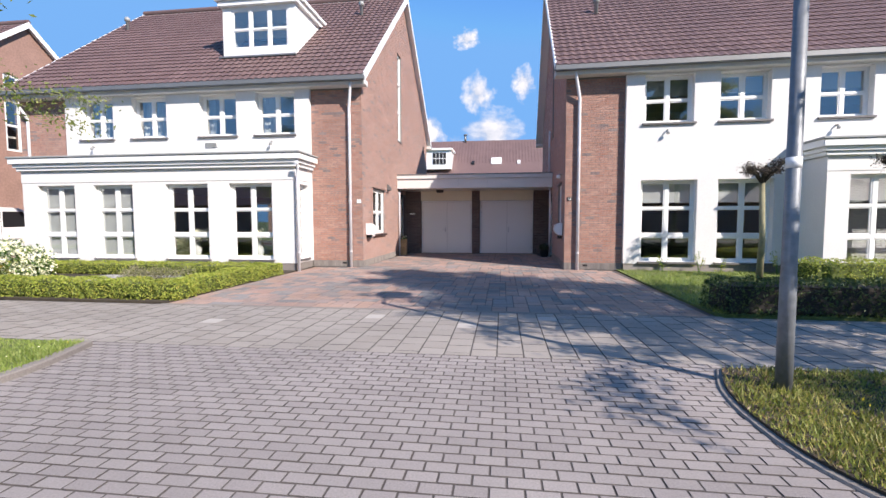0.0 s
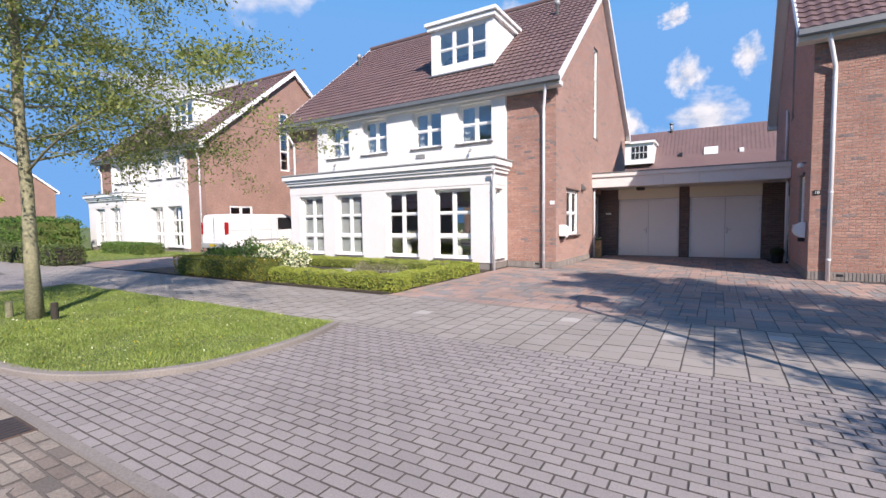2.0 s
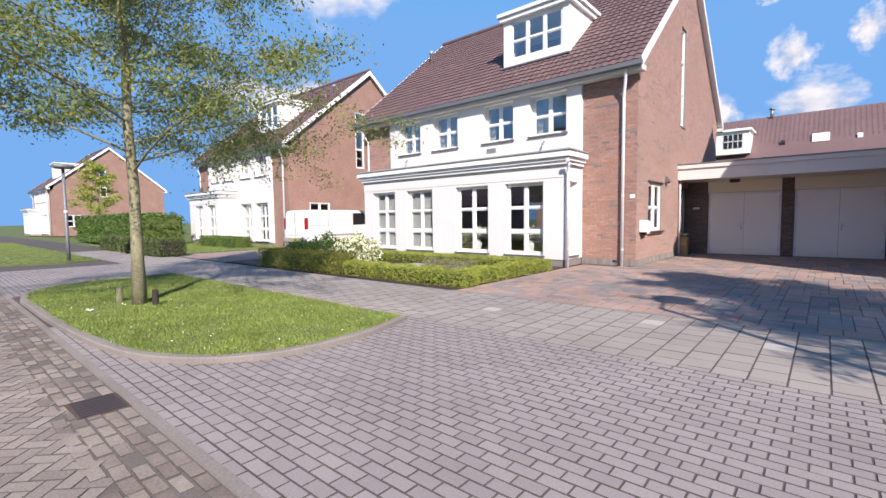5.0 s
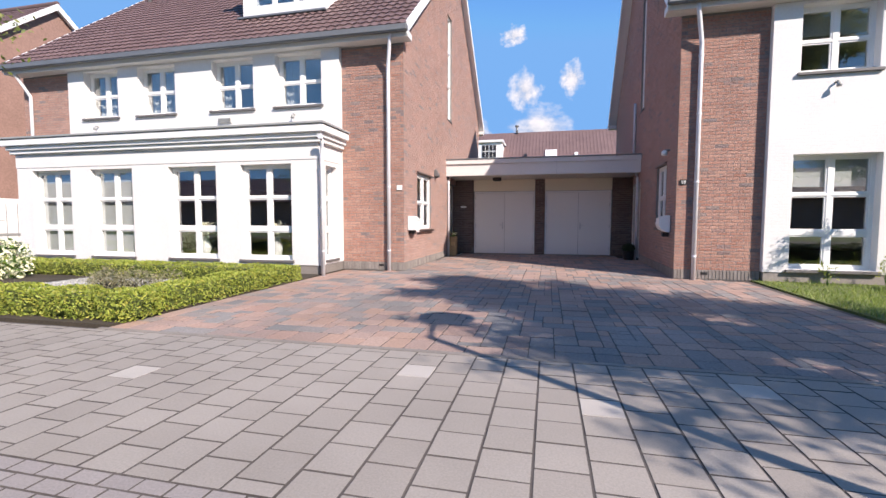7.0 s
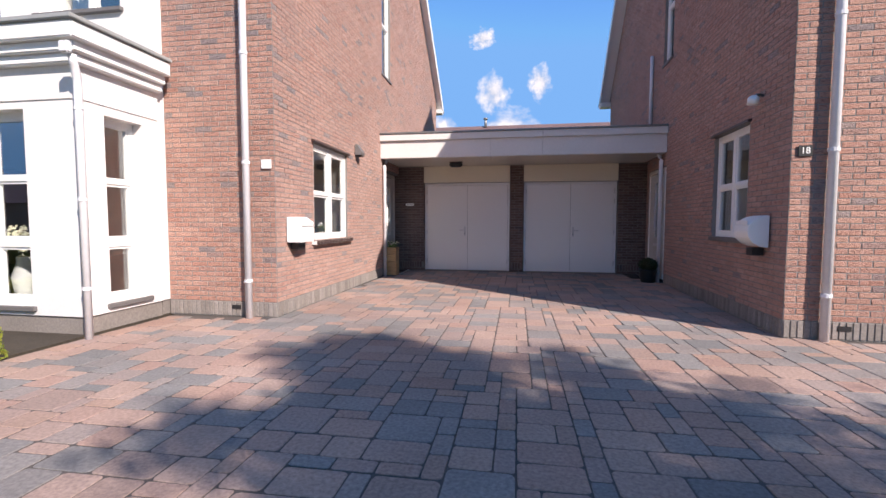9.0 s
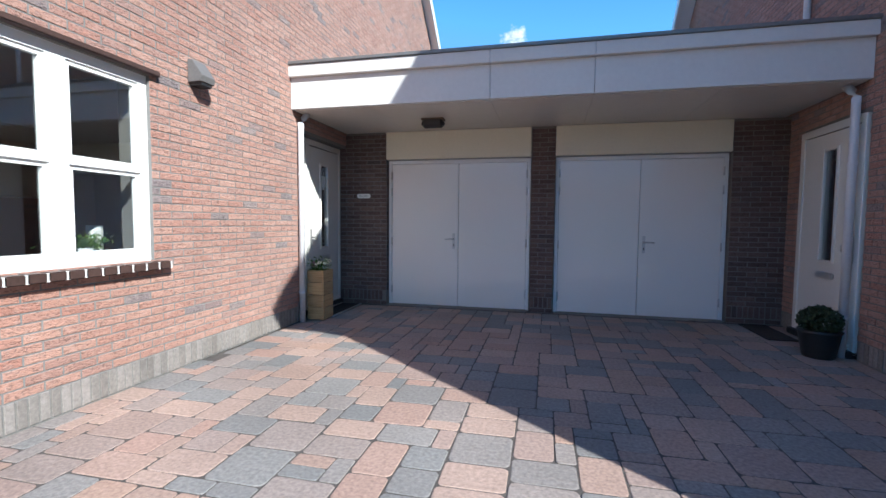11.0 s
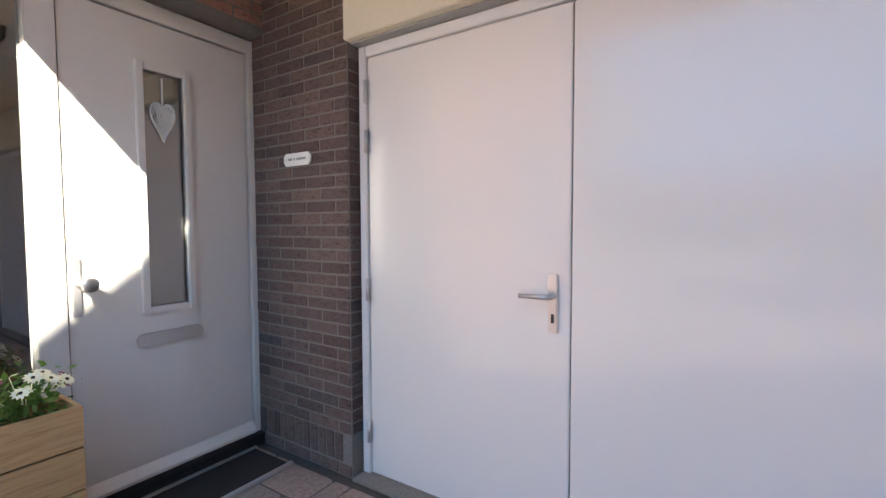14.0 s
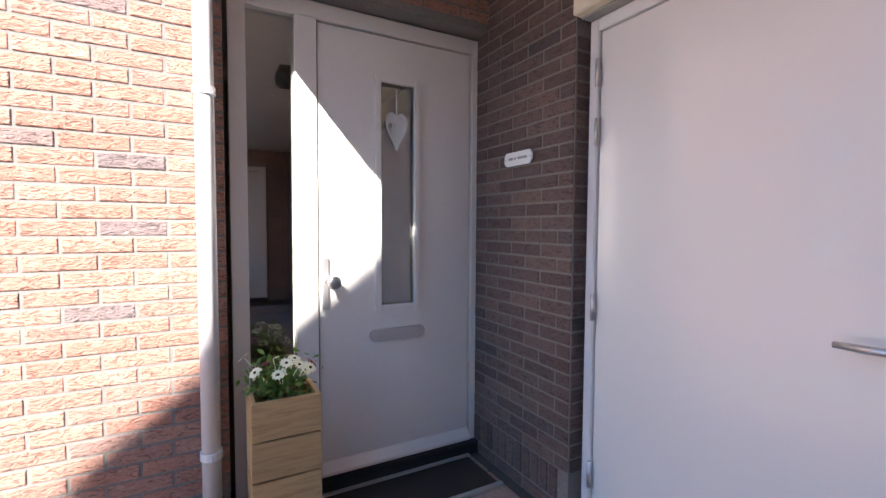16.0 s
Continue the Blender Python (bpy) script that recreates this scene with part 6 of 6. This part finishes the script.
# ---- parked van ----
def van(x0, y0, turn_label):
    """A white panel van that stands with its rear towards the street. x0: left side; y0: rear."""
    v = thing("van", turn_label, "van", (x0 + 0.95, y0 + 2.4, 0))
    paint = rough_paint("van_paint", (0.8, 0.8, 0.8), 0.25, 10.0, 0.03, 0.0)
    prof = [(0.0, 0.35), (0.03, 1.2), (0.1, 1.80), (0.25, 1.87), (3.3, 1.87), (3.75, 1.70), (4.25, 1.15), (4.75, 1.0), (4.85, 0.7), (4.85, 0.35)]
    part("body", prism(bmesh.new(), [(y0 + a, b) for a, b in prof], lambda u, w, side: (x0 + 1.9 * side, u, w)), paint, v, "white van body", bevel=0.05)
    part("side_window", prism(bmesh.new(), [(y0 + 2.75, 1.12), (y0 + 2.75, 1.72), (y0 + 3.45, 1.72), (y0 + 3.95, 1.2), (y0 + 3.95, 1.15)], lambda u, w, side: (x0 + 1.895 + 0.012 * side, u, w)), BLACK, v, "dark cab window")
    for x in (x0 + 0.16, x0 + 1.0):
        part("rear_door_panel", boxes((x, x + 0.72, y0 - 0.012, y0 + 0.06, 0.65, 1.62)), paint, v, bevel=0.02)
    part("mirror", boxes((x0 + 1.92, x0 + 2.12, y0 + 3.8, y0 + 3.9, 1.1, 1.35)), BLACK, v, bevel=0.02)
    part("bumper", boxes((x0 + 0.03, x0 + 1.87, y0 - 0.06, y0 + 0.1, 0.32, 0.55)), TRIM_GREY, v, "grey bumper", bevel=0.03)
    part("side_moulding", boxes((x0 + 1.9, x0 + 1.925, y0 + 0.9, y0 + 3.4, 0.62, 0.70)), TRIM_GREY, v)
    part("number_plate", boxes((x0 + 0.7, x0 + 1.2, y0 - 0.075, y0 - 0.061, 0.40, 0.51)), YELLOW, v, "yellow number plate")
    for y in (1.25, 2.35, 2.68):
        part("door_seam", boxes((x0 + 1.896, x0 + 1.904, y0 + y, y0 + y + 0.012, 0.5, 1.7)), BLACK, v)
    part("slide_rail", boxes((x0 + 1.896, x0 + 1.908, y0 + 0.2, y0 + 2.3, 1.12, 1.14)), TRIM_GREY, v)
    red = rough_paint("tail_light_red", (0.35, 0.02, 0.02), 0.2, 20.0, 0.05, 0.0)
    for x in (x0 + 0.0, x0 + 1.80):
        part("tail_light", boxes((x - 0.004, x + 0.105, y0 - 0.012, y0 + 0.14, 0.95, 1.5)), red, v, "tall red tail light", bevel=0.01)
    for x in (x0 + 0.12, x0 + 1.78):
        for y in (y0 + 0.95, y0 + 3.95):
            w = part("wheel", tube(bmesh.new(), [(x - 0.11, y, 0.32), (x + 0.11, y, 0.32)], 0.32, 24), BLACK, v, "black tyre")
            part("hub_cap", tube(bmesh.new(), [(x - 0.125, y, 0.32), (x + 0.13, y, 0.32)], 0.18, 16), STEEL, w)
    part("rear_seam", boxes((x0 + 0.945, x0 + 0.955, y0 - 0.004, y0 + 0.02, 0.6, 1.75)), BLACK, v)


window(far_house, lambda u, d, z: (-17.3 - 0.03 + d, u, z), -4.62, -3.3, 1.0, 2.36, 2, UPPER, "white kitchen window with four panes")
window(far_house, lambda u, d, z: (-17.3 - 0.03 + d, u, z), -1.40, -0.76, 4.42, 7.7, 1, ((1.0, 0.04), (1.0, 0.04), (1.0, 0.0)), "tall narrow stair window")
van(-16.5, -6.6, "white panel van parked on the neighbours' driveway")

# ---- further buildings ----
copy_thing(far_house, Matrix.Translation((far_house.location.x - 42.9, far_house.location.y - 3.1, 0)))
back = thing("back_house", "long house with brown tiled roof behind the garages", "house", (4, 33, 0), "houses beyond")
part("wall", boxes((-20, 30, 25.2, 36, 0, 4.6)), BRICK, back, "brick wall")
bm = bmesh.new()
prism(bm, [(24.7, 4.4), (30.5, 9.95), (36.5, 4.4)], lambda u, v, side: (-21 + 52 * side, u, v))
rf = part("roof", bm, ROOF, back, "brown tiled roof")
pc = [(-21 + 0.155 + c * 0.31, 0.17 + r * 0.34, 0.30, 0.36, 0.0, 0.025) for c in range(30, 130) for r in range(12, 23)]
ang = math.atan2(5.55, 5.8)
lay("roof_tile", pc, lambda u, v: Matrix.Translation((u, 24.7 + v * math.cos(ang), 4.40 + v * math.sin(ang) - 0.02)) @ Matrix.Rotation(ang + 0.04, 4, "X"), ROOF, rf, (0, 0), 0, (0.16, 0.02), "roof_tiles")
dm = part("dormer", boxes((-4.6, -1.1, 26.2, 29, 6.5, 8.35)), WHITE, back, "white flat dormer")
part("dormer_roof", boxes((-4.75, -0.95, 26.0, 29, 8.352, 8.55)), WHITE, dm)
for x in (-4.1, -2.6, -1.9):
    w = part("window", boxes((x - 0.3, x + 0.3, 26.15, 26.198, 7.0, 8.1)), BLACK, dm, "dark dormer window")
    part("glazing_cross", boxes((x - 0.02, x + 0.02, 26.12, 26.149, 7.0, 8.1), (x - 0.3, x + 0.3, 26.12, 26.149, 7.5, 7.56)), WHITE, w)
for x, s, m in ((3.2, 0.75, WHITE), (1.0, 0.3, BLACK), (5.6, 0.3, WHITE)):
    part("roof_window", prism(bmesh.new(), [(27.4, 7.05), (27.4, 7.2), (27.4 + s * 0.8, 7.2 + s * 0.77), (27.4 + s * 0.8, 7.05 + s * 0.77)], lambda u, v, side: (x - s / 2 + s * side * (1.4 if m is WHITE and s > 0.5 else 1.0), u, v)), m, rf)
part("flue", tube(bmesh.new(), [(0.0, 30.3, 9.8), (0.0, 30.3, 10.5)], 0.12, 10), ZINC, rf, "metal flue", True)
part("chimney_cap", tube(bmesh.new(), [(0.0, 30.3, 10.5), (0.0, 30.3, 10.62)], 0.2, 10), ZINC, rf, "", True)
shed = thing("garage_row", "low garages with a grey flat roof in the distance", "garage", (-46, 4, 0), "houses beyond")
part("wall", boxes((-50, -40, 2, 10, 0, 2.5)), BRICK, shed)
part("flat_roof", boxes((-50.3, -39.7, 1.7, 10.3, 2.502, 2.85)), TRIM_GREY, shed)
part("blue_door", boxes((-39.99, -39.9, 3.0, 6.5, 0.0, 2.0)), rough_paint("blue_paint", (0.05, 0.12, 0.4), 0.5), shed, "blue garage door")
oh = thing("orange_roof_house", "distant house with an orange tiled roof", "house", (-78, 22, 0), "houses beyond")
part("wall", boxes((-86, -70, 18, 27, 0, 4.5)), BRICK, oh)
part("roof", prism(bmesh.new(), [(17.5, 4.3), (22.5, 7.2), (27.5, 4.3)], lambda u, v, side: (-87 + 18 * side, u, v)), rough_paint("orange_tile", (0.40, 0.13, 0.05), 0.8, 8.0, 0.3, 0.3), oh, "orange roof")


# plain terrace across the street, behind the walker: unseen, added to shape window reflections
opposite = thing("terrace", "low plain brick terrace across the street", "house", (0, -46, 0), "houses beyond")
part("wall", boxes((-70, 60, -52, -42, 0, 3.2)), BRICK_FAR, opposite, "brick front")
part("roof", prism(bmesh.new(), [(-41.5, 3.1), (-47, 6.2), (-52.5, 3.1)], lambda u, v, side: (-71 + 132 * side, u, v)), ROOF, opposite, "brown roof")


# ---- clouds ----
def cloud_paint():
    m, t, b = material("cloud")
    t.nodes.remove(b)
    co = t.nodes.new("ShaderNodeTexCoord")
    n = node(t, "ShaderNodeTexNoise", Scale=1.7, Detail=7.0, Roughness=0.55)
    add = t.nodes.new("ShaderNodeVectorMath")
    ob = t.nodes.new("ShaderNodeObjectInfo")
    t.links.new(co.outputs["Object"], add.inputs[0])
    t.links.new(ob.outputs["Location"], add.inputs[1])
    t.links.new(add.outputs[0], n.inputs["Vector"])
    length = t.nodes.new("ShaderNodeVectorMath")
    length.operation = "LENGTH"
    t.links.new(co.outputs["Object"], length.inputs[0])
    sub = t.nodes.new("ShaderNodeMath")
    sub.operation = "SUBTRACT"
    t.links.new(n.outputs[0], sub.inputs[0])
    scale = t.nodes.new("ShaderNodeMath")
    scale.operation, scale.inputs[1].default_value = "MULTIPLY", 0.62
    t.links.new(length.outputs["Value"], scale.inputs[0])
    t.links.new(scale.outputs[0], sub.inputs[1])
    alpha = ramp(t, sub.outputs[0], (0.02, grey(0.0)), (0.34, grey(0.92)))
    em, clear, mix = t.nodes.new("ShaderNodeEmission"), t.nodes.new("ShaderNodeBsdfTransparent"), t.nodes.new("ShaderNodeMixShader")
    tone = ramp(t, n.outputs[0], (0.35, (0.62, 0.68, 0.78)), (0.62, (0.95, 0.96, 1.0)))
    t.links.new(tone, em.inputs[0])
    em.inputs[1].default_value = 0.58
    t.links.new(alpha, mix.inputs[0])
    t.links.new(clear.outputs[0], mix.inputs[1])
    t.links.new(em.outputs[0], mix.inputs[2])
    t.links.new(mix.outputs[0], t.nodes["Material Output"].inputs[0])
    return m


CLOUD = cloud_paint()


def cloud(yaw, pitch, wide, high):
    """A small fair-weather cloud far off; yaw and pitch in degrees from the driveway's start, sizes in degrees."""
    d, eye = 900.0, Vector((4.0, -18.0, 1.3))
    a, e = radians(yaw), radians(pitch)
    way = Vector((-math.sin(a) * math.cos(e), math.cos(a) * math.cos(e), math.sin(e)))
    bm = bmesh.new()
    bm.faces.new([bm.verts.new(p) for p in ((-1, -1, 0), (1, -1, 0), (1, 1, 0), (-1, 1, 0))])
    me = bpy.data.meshes.new("cloud")
    bm.to_mesh(me)
    bm.free()
    me.materials.append(CLOUD)
    ob = tagged(new("backdrop_cloud", me), "small white fair-weather cloud in the blue sky", "cloud", "", "structure")
    ob.matrix_basis = look(eye + way * d, eye) @ Matrix.Diagonal((d * math.tan(radians(wide / 2)), d * math.tan(radians(high / 2)), 1, 1))
    ob.visible_shadow = False


for yaw, pitch, wide, high in ((3.2, 15.5, 5, 6), (1.5, 10.8, 11, 7), (9.5, 10.5, 6, 7), (-2.5, 16.5, 4, 5), (4.5, 21.5, 4, 3), (24, 22.5, 10, 7), (53, 28, 18, 14), (42, 33, 8, 6), (38, 30, 30, 3), (60, 14, 20, 8), (-40, 25, 22, 9)):
    cloud(yaw, pitch, wide, high)

# the neighbours' house stands slightly askew to the driveway
hinge = Vector((RGX, FRONT, 0))
askew = Matrix.Translation(hinge) @ Matrix.Rotation(radians(-1.8), 4, "Z") @ Matrix.Translation(-hinge)
right_house.matrix_basis = askew @ right_house.matrix_basis
